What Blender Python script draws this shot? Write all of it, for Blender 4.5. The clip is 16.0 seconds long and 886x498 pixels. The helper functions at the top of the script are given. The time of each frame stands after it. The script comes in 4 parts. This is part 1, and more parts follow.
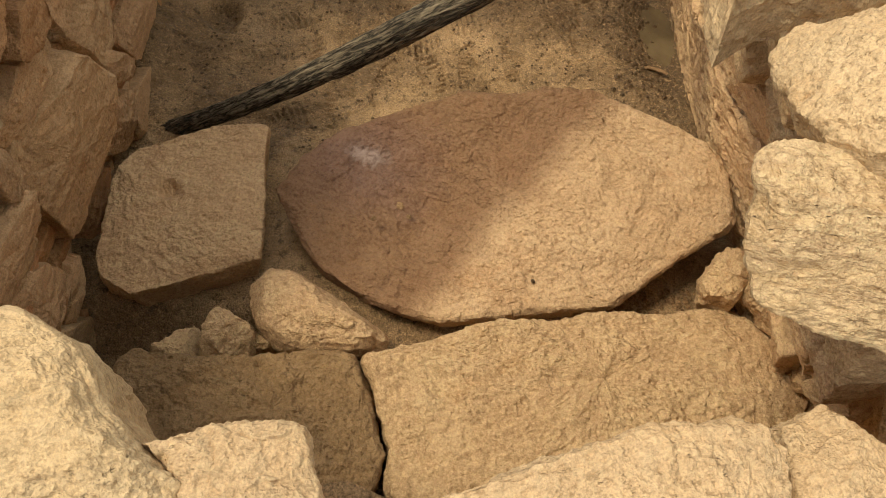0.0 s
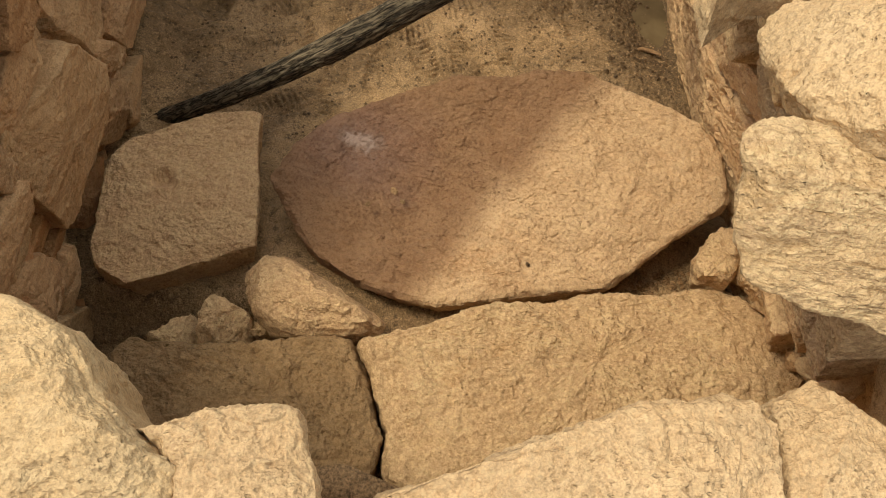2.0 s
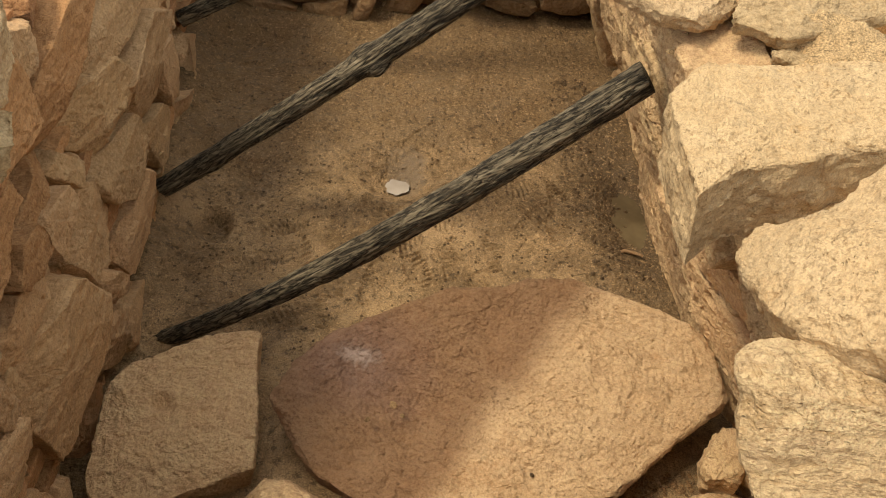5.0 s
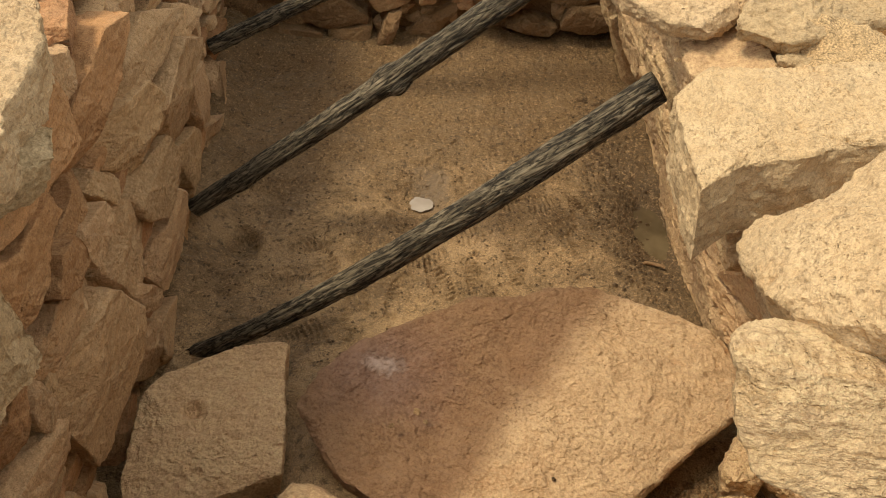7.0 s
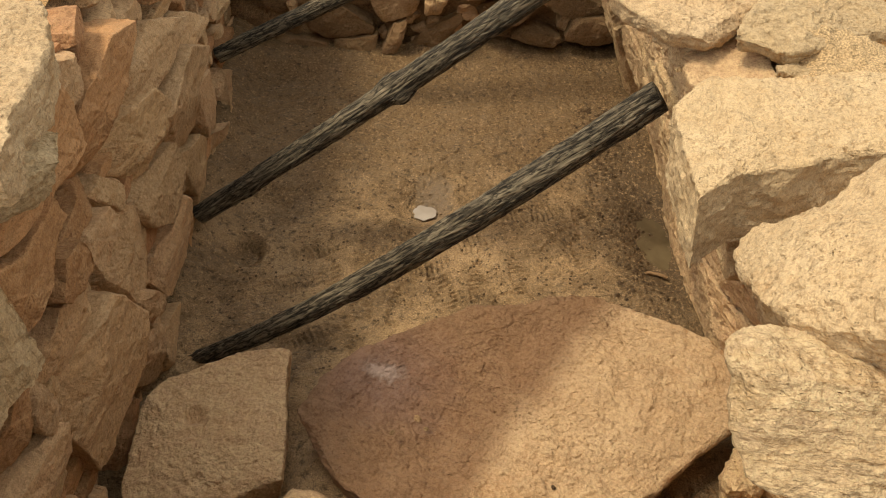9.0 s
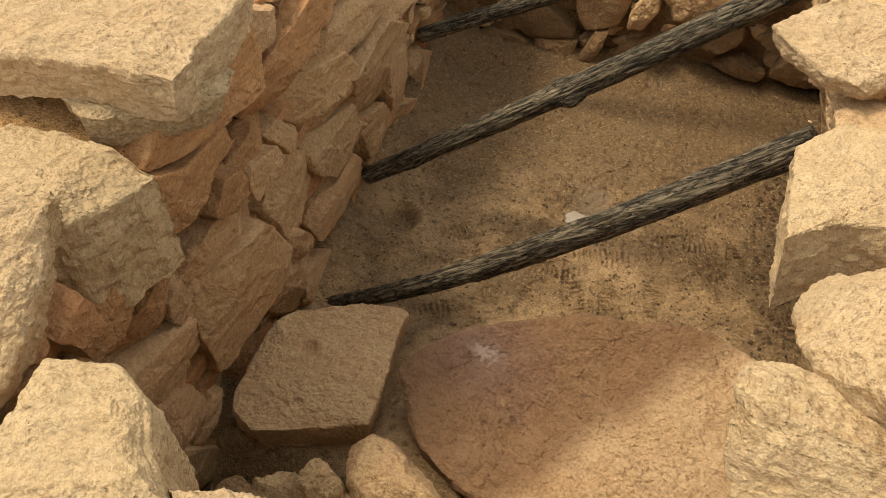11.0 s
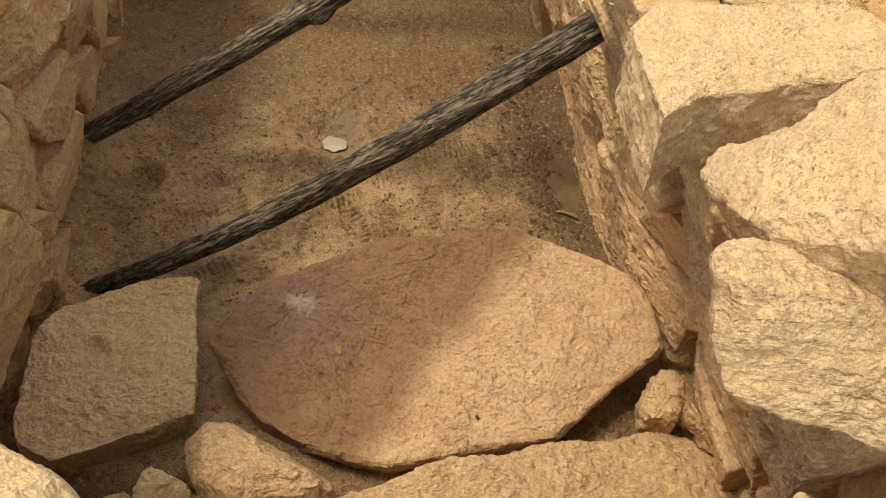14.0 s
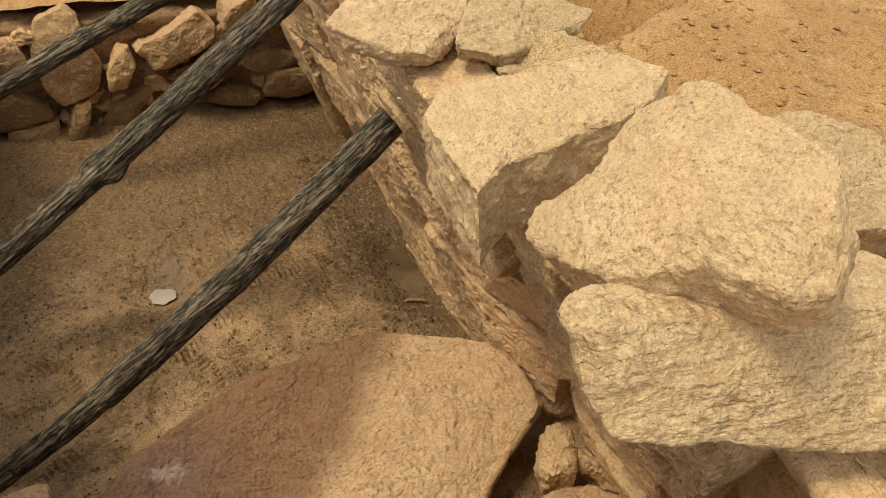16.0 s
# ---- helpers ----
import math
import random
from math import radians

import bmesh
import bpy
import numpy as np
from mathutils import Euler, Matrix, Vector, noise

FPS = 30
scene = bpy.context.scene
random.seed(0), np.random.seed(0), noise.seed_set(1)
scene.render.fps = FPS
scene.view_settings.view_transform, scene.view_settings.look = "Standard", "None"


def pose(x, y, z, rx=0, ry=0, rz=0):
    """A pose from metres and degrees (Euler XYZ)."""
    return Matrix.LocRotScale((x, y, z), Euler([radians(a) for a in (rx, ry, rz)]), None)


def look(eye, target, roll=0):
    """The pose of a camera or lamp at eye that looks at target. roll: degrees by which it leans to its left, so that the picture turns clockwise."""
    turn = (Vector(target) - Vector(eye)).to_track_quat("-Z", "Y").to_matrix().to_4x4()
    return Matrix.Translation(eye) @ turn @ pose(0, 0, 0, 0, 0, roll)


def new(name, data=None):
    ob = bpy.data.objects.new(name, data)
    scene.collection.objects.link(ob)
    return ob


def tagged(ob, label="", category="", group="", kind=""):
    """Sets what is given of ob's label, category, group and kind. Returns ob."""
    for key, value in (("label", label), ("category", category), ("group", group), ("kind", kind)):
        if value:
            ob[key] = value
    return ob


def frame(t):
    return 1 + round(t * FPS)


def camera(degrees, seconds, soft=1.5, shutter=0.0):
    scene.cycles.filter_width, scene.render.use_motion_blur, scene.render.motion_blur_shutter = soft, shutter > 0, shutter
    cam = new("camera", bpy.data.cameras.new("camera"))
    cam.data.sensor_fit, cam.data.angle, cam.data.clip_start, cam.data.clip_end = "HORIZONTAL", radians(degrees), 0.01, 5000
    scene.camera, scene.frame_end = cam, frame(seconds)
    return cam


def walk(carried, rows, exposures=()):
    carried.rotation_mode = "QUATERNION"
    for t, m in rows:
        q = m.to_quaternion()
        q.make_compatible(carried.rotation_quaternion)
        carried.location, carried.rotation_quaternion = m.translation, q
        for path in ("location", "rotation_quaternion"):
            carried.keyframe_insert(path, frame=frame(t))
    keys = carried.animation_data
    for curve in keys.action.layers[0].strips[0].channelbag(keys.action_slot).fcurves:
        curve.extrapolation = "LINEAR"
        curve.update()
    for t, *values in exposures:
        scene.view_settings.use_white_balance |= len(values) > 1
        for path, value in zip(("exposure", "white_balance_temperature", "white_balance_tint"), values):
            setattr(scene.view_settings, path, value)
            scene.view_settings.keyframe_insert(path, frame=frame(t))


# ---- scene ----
cam = camera(58.3, 16.0, soft=0.5)
# seconds, place in metres, turn in degrees
PATH = [
    (0, 0.000, -0.000, 2.568, 27.63, -5.54, -0.05),
    (0.5, 0.004, -0.004, 2.575, 27.40, -5.49, -0.05),
    (1, 0.003, 0.001, 2.575, 27.30, -5.55, -0.26),
    (1.5, 0.007, -0.003, 2.573, 26.64, -5.43, -0.44),
    (2, 0.009, -0.006, 2.571, 26.69, -5.29, -0.91),
    (2.5, 0.010, -0.009, 2.569, 26.65, -5.31, -1.04),
    (3, 0.005, -0.013, 2.570, 26.43, -5.42, -1.07),
    (3.5, 0.006, -0.011, 2.578, 26.51, -5.64, -1.14),
    (4, -0.002, -0.015, 2.579, 26.66, -5.57, -1.19),
    (4.5, -0.010, 0.020, 2.625, 37.36, -4.83, -2.91),
    (4.7, -0.015, 0.026, 2.631, 39.78, -4.57, -3.43),
    (7, 0.017, -0.067, 2.651, 42.65, -2.11, -2.52),
    (7.5, 0.010, -0.064, 2.649, 43.20, -2.01, -2.50),
    (8, 0.010, -0.065, 2.644, 43.35, -2.01, -2.31),
    (8.2, 0.013, -0.067, 2.643, 43.36, -2.09, -2.48),
    (10.3, 0.174, -0.150, 2.684, 43.30, -2.57, 7.24),
    (10.5, 0.226, -0.165, 2.687, 43.37, -2.26, 11.99),
    (11, 0.256, -0.174, 2.699, 43.26, -0.98, 16.65),
    (11.5, 0.274, -0.180, 2.698, 43.34, -0.27, 19.38),
    (12, 0.264, -0.162, 2.679, 42.18, 0.17, 19.80),
    (12.5, 0.214, -0.065, 2.615, 35.17, 0.52, 11.79),
    (13, 0.170, -0.017, 2.545, 31.18, -3.35, 4.67),
    (13.5, 0.075, -0.006, 2.552, 33.74, -6.76, 0.11),
    (14, -0.112, -0.067, 2.537, 40.17, -9.60, -6.69),
    (14.5, -0.155, -0.058, 2.512, 43.84, -7.55, -18.39),
    (15, -0.123, -0.046, 2.527, 45.63, -5.80, -22.53),
    (15.5, -0.101, -0.040, 2.535, 46.85, -5.41, -25.04),
    (16, -0.097, -0.039, 2.542, 49.60, -6.06, -25.79),
]
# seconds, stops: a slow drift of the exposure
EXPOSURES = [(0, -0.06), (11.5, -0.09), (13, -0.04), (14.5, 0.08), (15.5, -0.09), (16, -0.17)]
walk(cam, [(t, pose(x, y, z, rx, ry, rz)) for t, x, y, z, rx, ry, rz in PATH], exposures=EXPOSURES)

# ---- light ----
SUN_TURN, SUN_HEIGHT = 84, 62      # degrees: round from +y towards -x, and up from level
sun_way = Vector((-math.sin(radians(SUN_TURN)) * math.cos(radians(SUN_HEIGHT)), math.cos(radians(SUN_TURN)) * math.cos(radians(SUN_HEIGHT)), math.sin(radians(SUN_HEIGHT))))
sun = new("sun", bpy.data.lights.new("sun", "SUN"))
sun.data.energy, sun.data.angle, sun.data.color = 2.8, radians(14), (1.0, 0.9, 0.68)
sun.matrix_world = look(sun_way * 30, (0, 0, 0))
world = bpy.data.worlds.new("sky")
scene.world = world
world.use_nodes = True
sky = world.node_tree.nodes.new("ShaderNodeTexSky")
sky.sky_type, sky.sun_disc = "NISHITA", False
sky.sun_elevation, sky.sun_rotation = radians(SUN_HEIGHT), radians(-SUN_TURN)
sky.dust_density = 2.0
sky.air_density = 1.0
haze = world.node_tree.nodes.new("ShaderNodeMix")      # thin, even overcast over the clear sky
haze.data_type, haze.blend_type = "RGBA", "ADD"
haze.inputs[0].default_value = 1.0
haze.inputs[7].default_value = (8.5, 8.15, 6.6, 1)
world.node_tree.links.new(sky.outputs[0], haze.inputs[6])
world.node_tree.links.new(haze.outputs[2], world.node_tree.nodes["Background"].inputs[0])
world.node_tree.nodes["Background"].inputs[1].default_value = 0.1


# ---- materials ----
class Graph:
    """A small builder for node materials."""

    def __init__(self, name):
        self.mat = bpy.data.materials.new(name)
        self.mat.use_nodes = True
        self.tree = self.mat.node_tree
        self.bsdf = self.tree.nodes["Principled BSDF"]
        self.coord = self.add("ShaderNodeTexCoord").outputs["Object"]
        self.rand = self.add("ShaderNodeObjectInfo").outputs["Random"]

    def add(self, kind):
        return self.tree.nodes.new(kind)

    def put(self, socket, value):
        if isinstance(value, bpy.types.NodeSocket):
            self.tree.links.new(value, socket)
        elif value is not None:
            socket.default_value = value

    def noise(self, scale, detail=6, rough=0.6, at=None, warp=0.0):
        n = self.add("ShaderNodeTexNoise")
        self.put(n.inputs["Vector"], at or self.coord)
        n.inputs["Scale"].default_value, n.inputs["Detail"].default_value = scale, detail
        n.inputs["Roughness"].default_value, n.inputs["Distortion"].default_value = rough, warp
        return n.outputs[0]

    def voronoi(self, scale, at=None, feature="F1"):
        n = self.add("ShaderNodeTexVoronoi")
        n.feature = feature
        self.put(n.inputs["Vector"], at or self.coord)
        n.inputs["Scale"].default_value = scale
        return n.outputs["Distance"]

    def stretch(self, scale, turn=(0, 0, 0), move=(0, 0, 0)):
        n = self.add("ShaderNodeMapping")
        self.put(n.inputs["Vector"], self.coord)
        n.inputs["Scale"].default_value, n.inputs["Rotation"].default_value, n.inputs["Location"].default_value = scale, turn, move
        return n.outputs[0]

    def span(self, value, a, b, c=0.0, d=1.0):
        n = self.add("ShaderNodeMapRange")
        n.interpolation_type = "SMOOTHSTEP"
        self.put(n.inputs[0], value)
        for i, v in enumerate((a, b, c, d)):
            n.inputs[i + 1].default_value = v
        return n.outputs[0]

    def math(self, op, a, b=0.0):
        n = self.add("ShaderNodeMath")
        n.operation = op
        self.put(n.inputs[0], a)
        self.put(n.inputs[1], b)
        return n.outputs[0]

    def mix(self, f, a, b, kind="MIX"):
        n = self.add("ShaderNodeMix")
        n.data_type, n.blend_type = "RGBA", kind
        self.put(n.inputs[0], f)
        self.put(n.inputs[6], (*a, 1) if isinstance(a, tuple) else a)
        self.put(n.inputs[7], (*b, 1) if isinstance(b, tuple) else b)
        return n.outputs[2]

    def bump(self, height, strength, distance, under=None):
        n = self.add("ShaderNodeBump")
        self.put(n.inputs["Height"], height)
        n.inputs["Strength"].default_value, n.inputs["Distance"].default_value = strength, distance
        if under is not None:
            self.put(n.inputs["Normal"], under)
        return n.outputs[0]

    def done(self, colour, rough, normal, gloss=0.3):
        self.put(self.bsdf.inputs["Base Color"], (*colour, 1) if isinstance(colour, tuple) else colour)
        self.put(self.bsdf.inputs["Roughness"], rough)
        self.put(self.bsdf.inputs["Normal"], normal)
        self.bsdf.inputs["Specular IOR Level"].default_value = gloss
        return self.mat


def sandstone(name, pale, mid, stain, layered=0.0, dust=0.5, wet=None, relief=0.036):
    g = Graph(name)
    # blotches, iron stains and pale dust
    c = g.mix(g.span(g.noise(5, 8, 0.65, warp=0.4), 0.3, 0.7), mid, pale)
    c = g.mix(g.math("MULTIPLY", g.span(g.noise(2.6, 7, 0.7, warp=0.8), 0.52, 0.72), 0.75), c, stain)
    c = g.mix(g.math("MULTIPLY", g.span(g.noise(38, 4, 0.7), 0.5, 0.75), dust * 0.5), c, tuple(min(1, v * 1.12) for v in pale))
    c = g.mix(0.12, c, g.span(g.noise(70, 5, 0.75), 0.3, 0.7, 0.24, 0.76), "OVERLAY")
    c = g.mix(0.22, c, g.span(g.noise(1.0, 6, 0.7, at=g.stretch((9, 30, 30), (0, 0, 0.5)), warp=0.5), 0.3, 0.7, 0.22, 0.78), "OVERLAY")
    # grains, pits and small dark specks
    grain = g.noise(260, 3, 0.7)
    c = g.mix(0.35, c, g.span(grain, 0.3, 0.7, 0.2, 0.8), "OVERLAY")
    speck = g.span(g.voronoi(95), 0.05, 0.16, 1, 0)
    speck = g.math("MULTIPLY", speck, g.span(g.noise(14, 3), 0.5, 0.62))
    c = g.mix(g.math("MULTIPLY", speck, 0.8), c, tuple(v * 0.3 for v in stain))
    # every stone a little different
    tone = g.add("ShaderNodeHueSaturation")
    g.put(tone.inputs["Color"], c)
    g.put(tone.inputs["Value"], g.span(g.rand, 0, 1, 0.84, 1.12))
    g.put(tone.inputs["Hue"], g.span(g.math("FRACT", g.math("MULTIPLY", g.rand, 7.3)), 0, 1, 0.495, 0.501))
    c = tone.outputs[0]
    rough = g.span(g.noise(30, 3), 0.3, 0.7, 0.82, 0.97)
    # relief in centimetres: shallow swells, sandy lumps, small pits
    sand = g.noise(48, 4, 0.55)
    h = g.math("ADD", g.math("MULTIPLY", g.noise(14, 4, 0.5), 1.1), g.math("MULTIPLY", sand, 1.0))
    hollow = g.span(g.voronoi(60, at=g.stretch((1, 1.7, 1.7))), 0.05, 0.3)
    patch = g.span(g.noise(9, 4, 0.6), 0.44, 0.6)
    h = g.math("ADD", h, g.math("MULTIPLY", g.math("MULTIPLY", hollow, patch), 0.38))
    flake = g.math("MULTIPLY", g.noise(1.0, 7, 0.55, at=g.stretch((5, 11, 11), (0, 0, 0.35)), warp=0.3), 8.0)
    part_up = g.math("FRACT", flake)
    ledge = g.math("ADD", g.math("FLOOR", flake), g.span(part_up, 0.4, 0.6))
    h = g.math("ADD", h, g.math("MULTIPLY", ledge, 0.11))
    crack = g.span(g.math("ABSOLUTE", g.math("SUBTRACT", part_up, 0.5)), 0.0, 0.08, 1, 0)
    c = g.mix(g.math("MULTIPLY", g.math("MULTIPLY", crack, g.span(g.noise(8, 3), 0.52, 0.66)), 0.22), c, tuple(v * 0.6 for v in stain))
    # dark mottling in place of shade in small pits, pale quartz grains standing out
    gritty = g.noise(100, 5, 0.65)
    c = g.mix(g.math("MULTIPLY", g.span(gritty, 0.33, 0.48, 0.62, 0.0), g.span(g.noise(6, 4, 0.6), 0.36, 0.6, 0.35, 1.0)), c, tuple(v * 0.55 for v in stain))
    c = g.mix(g.span(gritty, 0.5, 0.62, 0.0, 0.6), c, tuple(min(1, v * 1.1) for v in pale))
    if layered:
        bands = g.noise(1.0, 4, 0.55, at=g.stretch((7, 60, 60), (0, 0, 0.06)), warp=0.3)
        h = g.math("ADD", h, g.math("MULTIPLY", bands, layered))
        c = g.mix(g.math("MULTIPLY", g.span(bands, 0.36, 0.46, 1, 0), 0.35), c, stain)
    if wet:
        place, size, tint = wet
        d = g.add("ShaderNodeVectorMath")
        d.operation = "DISTANCE"
        g.put(d.inputs[0], g.stretch((1, 1.25, 0.2)))
        d.inputs[1].default_value = place
        edge = g.math("ADD", d.outputs["Value"], g.math("MULTIPLY", g.noise(7, 5, 0.6), 0.26))
        damp = g.span(edge, size * 0.55, size + 0.16, 1, 0)
        c = g.mix(g.math("MULTIPLY", damp, 0.95), c, g.mix(0.75, c, tint, "MULTIPLY"))
        # darker colour left of a slanting line with a ragged, soft edge
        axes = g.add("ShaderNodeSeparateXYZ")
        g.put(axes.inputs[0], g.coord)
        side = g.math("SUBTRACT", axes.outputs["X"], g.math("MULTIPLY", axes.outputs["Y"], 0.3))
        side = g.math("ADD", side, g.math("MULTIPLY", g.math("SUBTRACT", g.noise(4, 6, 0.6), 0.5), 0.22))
        darkened = g.span(side, -0.03, 0.14, 1, 0)
        c = g.mix(g.math("MULTIPLY", darkened, 0.95), c, g.mix(1.0, c, (0.43, 0.355, 0.33), "MULTIPLY"))
        film = g.span(edge, size * 0.5, size * 0.95, 1, 0)
        pool = g.add("ShaderNodeVectorMath")
        pool.operation = "DISTANCE"
        g.put(pool.inputs[0], g.stretch((0.75, 1.5, 0)))
        pool.inputs[1].default_value = (-0.455 * 0.75, -0.063 * 1.5, 0)
        pool = g.span(g.math("ADD", pool.outputs["Value"], g.math("MULTIPLY", g.noise(16, 5, 0.6), 0.2)), 0.105, 0.165, 1, 0)
        # the sky's sheen on the small pool, painted as a paler colour
        c = g.mix(g.math("MULTIPLY", pool, 0.65), c, (0.4, 0.3, 0.25))
        rough = g.math("SUBTRACT", rough, g.math("MULTIPLY", pool, 0.25))
        h = g.math("MULTIPLY", h, g.math("SUBTRACT", 1.0, pool))
        rough = g.math("SUBTRACT", rough, g.math("MULTIPLY", film, g.span(g.noise(46, 4), 0.4, 0.6, 0.12, 0.5)))
    h = g.math("MULTIPLY", h, g.span(g.noise(3.2, 4, 0.6), 0.35, 0.65, 0.6, 1.0))
    n = g.bump(h, 1.0, relief / 3)
    n = g.bump(grain, 1.0, 0.0024, n)
    return g.done(c, rough, n, 0.28)


RIM = sandstone("pale_sandstone", (0.519, 0.372, 0.208), (0.453, 0.308, 0.158), (0.403, 0.245, 0.107), dust=0.6, relief=0.03)
BLOCK = sandstone("bedded_sandstone", (0.600, 0.431, 0.241), (0.519, 0.352, 0.182), (0.419, 0.252, 0.107), layered=1.1, relief=0.03)
INNER = sandstone("tan_sandstone", (0.611, 0.417, 0.218), (0.536, 0.345, 0.173), (0.448, 0.252, 0.101), relief=0.034)
WALL = sandstone("brown_sandstone", (0.540, 0.348, 0.180), (0.458, 0.281, 0.132), (0.418, 0.219, 0.080), relief=0.034)
RUST = sandstone("rusty_sandstone", (0.470, 0.260, 0.118), (0.419, 0.210, 0.085), (0.340, 0.144, 0.048))
# a darker copy of the brown sandstone
DARK_STONE = sandstone("dark_sandstone", (0.294, 0.186, 0.091), (0.250, 0.149, 0.067), (0.206, 0.107, 0.039))
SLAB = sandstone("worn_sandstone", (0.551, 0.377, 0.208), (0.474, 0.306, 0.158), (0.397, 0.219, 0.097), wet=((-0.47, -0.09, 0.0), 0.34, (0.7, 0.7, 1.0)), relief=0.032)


def soil(name, light, dark, wet=0.0, gully=None, ring=None, shade_end=None):
    g = Graph(name)
    c = g.mix(g.span(g.noise(2.4, 8, 0.65, warp=0.5), 0.35, 0.68), dark, light)
    # shade at the pit's far end, painted in as darker mud
    if shade_end:
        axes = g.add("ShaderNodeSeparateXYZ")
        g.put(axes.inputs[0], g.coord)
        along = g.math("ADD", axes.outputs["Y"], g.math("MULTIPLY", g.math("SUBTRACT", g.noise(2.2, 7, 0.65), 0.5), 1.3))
        c = g.mix(g.span(along, *shade_end, 0.0, 0.92), c, dark)
    # soaked mud along the gully
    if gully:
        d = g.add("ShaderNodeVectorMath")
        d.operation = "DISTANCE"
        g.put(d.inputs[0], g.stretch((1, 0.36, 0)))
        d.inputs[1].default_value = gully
        darkened = g.span(g.math("ADD", d.outputs["Value"], g.math("MULTIPLY", g.noise(6, 7, 0.7), 0.35)), 0.3, 0.62, 1, 0)
        c = g.mix(g.math("MULTIPLY", darkened, 0.8), c, tuple(v * 0.5 for v in dark))
    c = g.mix(g.math("MULTIPLY", g.span(g.noise(26, 7, 0.8), 0.53, 0.61), 0.75), c, tuple(v * 0.4 for v in dark))
    c = g.mix(g.math("MULTIPLY", g.span(g.noise(60, 6, 0.75), 0.5, 0.68), 0.55), c, tuple(v * 1.3 for v in light))
    grain = g.noise(210, 3, 0.7)
    c = g.mix(0.8, c, g.span(grain, 0.28, 0.72, 0.2, 0.82), "OVERLAY")
    rough = g.span(g.noise(4, 6, 0.65), 0.35, 0.65, 0.95 - wet, 0.95)
    crumb = g.math("MULTIPLY", g.span(g.voronoi(60), 0.06, 0.2, 1, 0), g.span(g.noise(9, 4, 0.6), 0.44, 0.6))
    c = g.mix(g.math("MULTIPLY", crumb, 0.85), c, tuple(v * 0.3 for v in dark))
    if ring:
        d = g.add("ShaderNodeVectorMath")
        d.operation = "DISTANCE"
        g.put(d.inputs[0], g.stretch((1, 0.62, 0)))
        d.inputs[1].default_value = (ring[0], ring[1] * 0.62, 0)
        slick = g.span(g.math("ADD", d.outputs["Value"], g.math("MULTIPLY", g.noise(15, 6, 0.65), 0.16)), 0.11, 0.2, 1, 0)
        c = g.mix(g.math("MULTIPLY", slick, 0.6), c, (0.2, 0.142, 0.09))
        rough = g.math("SUBTRACT", rough, g.math("MULTIPLY", slick, 0.3))
    h = g.math("ADD", g.noise(24, 4, 0.55), g.math("MULTIPLY", g.noise(80, 4, 0.6), 0.6))
    n = g.bump(h, 1.0, 0.016)
    n = g.bump(grain, 1.0, 0.002, n)
    return g.done(c, rough, n, 0.3)


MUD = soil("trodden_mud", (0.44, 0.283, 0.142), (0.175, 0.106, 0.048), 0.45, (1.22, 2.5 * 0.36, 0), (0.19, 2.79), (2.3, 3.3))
WET_MUD = soil("wet_mud", (0.15, 0.092, 0.043), (0.08, 0.045, 0.02), 0.4)
EARTH = soil("orange_earth", (0.45, 0.272, 0.115), (0.36, 0.196, 0.072), 0.0)
PALE_EARTH = soil("pale_sandy_earth", (0.5, 0.34, 0.175), (0.42, 0.27, 0.125))
PACKING = soil("wall_core_earth", (0.3, 0.18, 0.085), (0.2, 0.11, 0.048), 0.0)


def make_wood():
    g = Graph("weathered_wood")
    ridge = g.noise(1.0, 5, 0.62, at=g.stretch((34, 34, 5)), warp=0.9)
    fine = g.noise(1.0, 6, 0.7, at=g.stretch((120, 120, 14)), warp=0.4)
    crest = g.math("ABSOLUTE", g.math("SUBTRACT", ridge, 0.5))
    furrow = g.span(crest, 0.0, 0.055, 1, 0)
    c = g.mix(g.span(fine, 0.36, 0.64), (0.036, 0.027, 0.017), (0.3, 0.235, 0.15))
    c = g.mix(g.math("MULTIPLY", g.span(g.noise(5, 6, 0.65), 0.5, 0.7), 0.6), c, (0.1, 0.07, 0.04))
    c = g.mix(g.math("MULTIPLY", g.span(g.noise(9, 5, 0.6), 0.56, 0.72), 0.55), c, (0.36, 0.29, 0.19))
    c = g.mix(g.math("MULTIPLY", furrow, 0.92), c, (0.012, 0.009, 0.006))
    h = g.math("ADD", g.math("MULTIPLY", g.span(crest, 0.0, 0.11), 0.8), g.math("MULTIPLY", fine, 0.5))
    return g.done(c, g.span(fine, 0.3, 0.7, 0.9, 0.75), g.bump(h, 1.0, 0.007), 0.25)


WOOD = make_wood()


def make_water(name, low, high):
    g = Graph(name)
    c = g.mix(g.span(g.noise(6, 3), 0.3, 0.7), low, high)
    return g.done(c, 0.09, g.bump(g.noise(14, 2), 0.05, 0.004), 0.5)


# pale base colour stands in for the sky mirrored in this puddle
WATER = make_water("sky_pale_water", (0.33, 0.26, 0.19), (0.42, 0.34, 0.26))
GULLY_WATER = make_water("brown_water", (0.1, 0.068, 0.034), (0.16, 0.115, 0.06))


# ---- builders ----
def mesh_object(name, verts, faces, material, parent=None, smooth=True):
    me = bpy.data.meshes.new(name)
    me.from_pydata([tuple(v) for v in verts], [], faces)
    if smooth:
        me.polygons.foreach_set("use_smooth", [True] * len(me.polygons))
    me.materials.append(material)
    me.update()
    ob = new(name, me)
    if parent is not None:
        ob.parent = parent
    return ob


def smoothstep(a, b, x):
    u = min(1.0, max(0.0, (x - a) / (b - a)))
    return u * u * (3 - 2 * u)


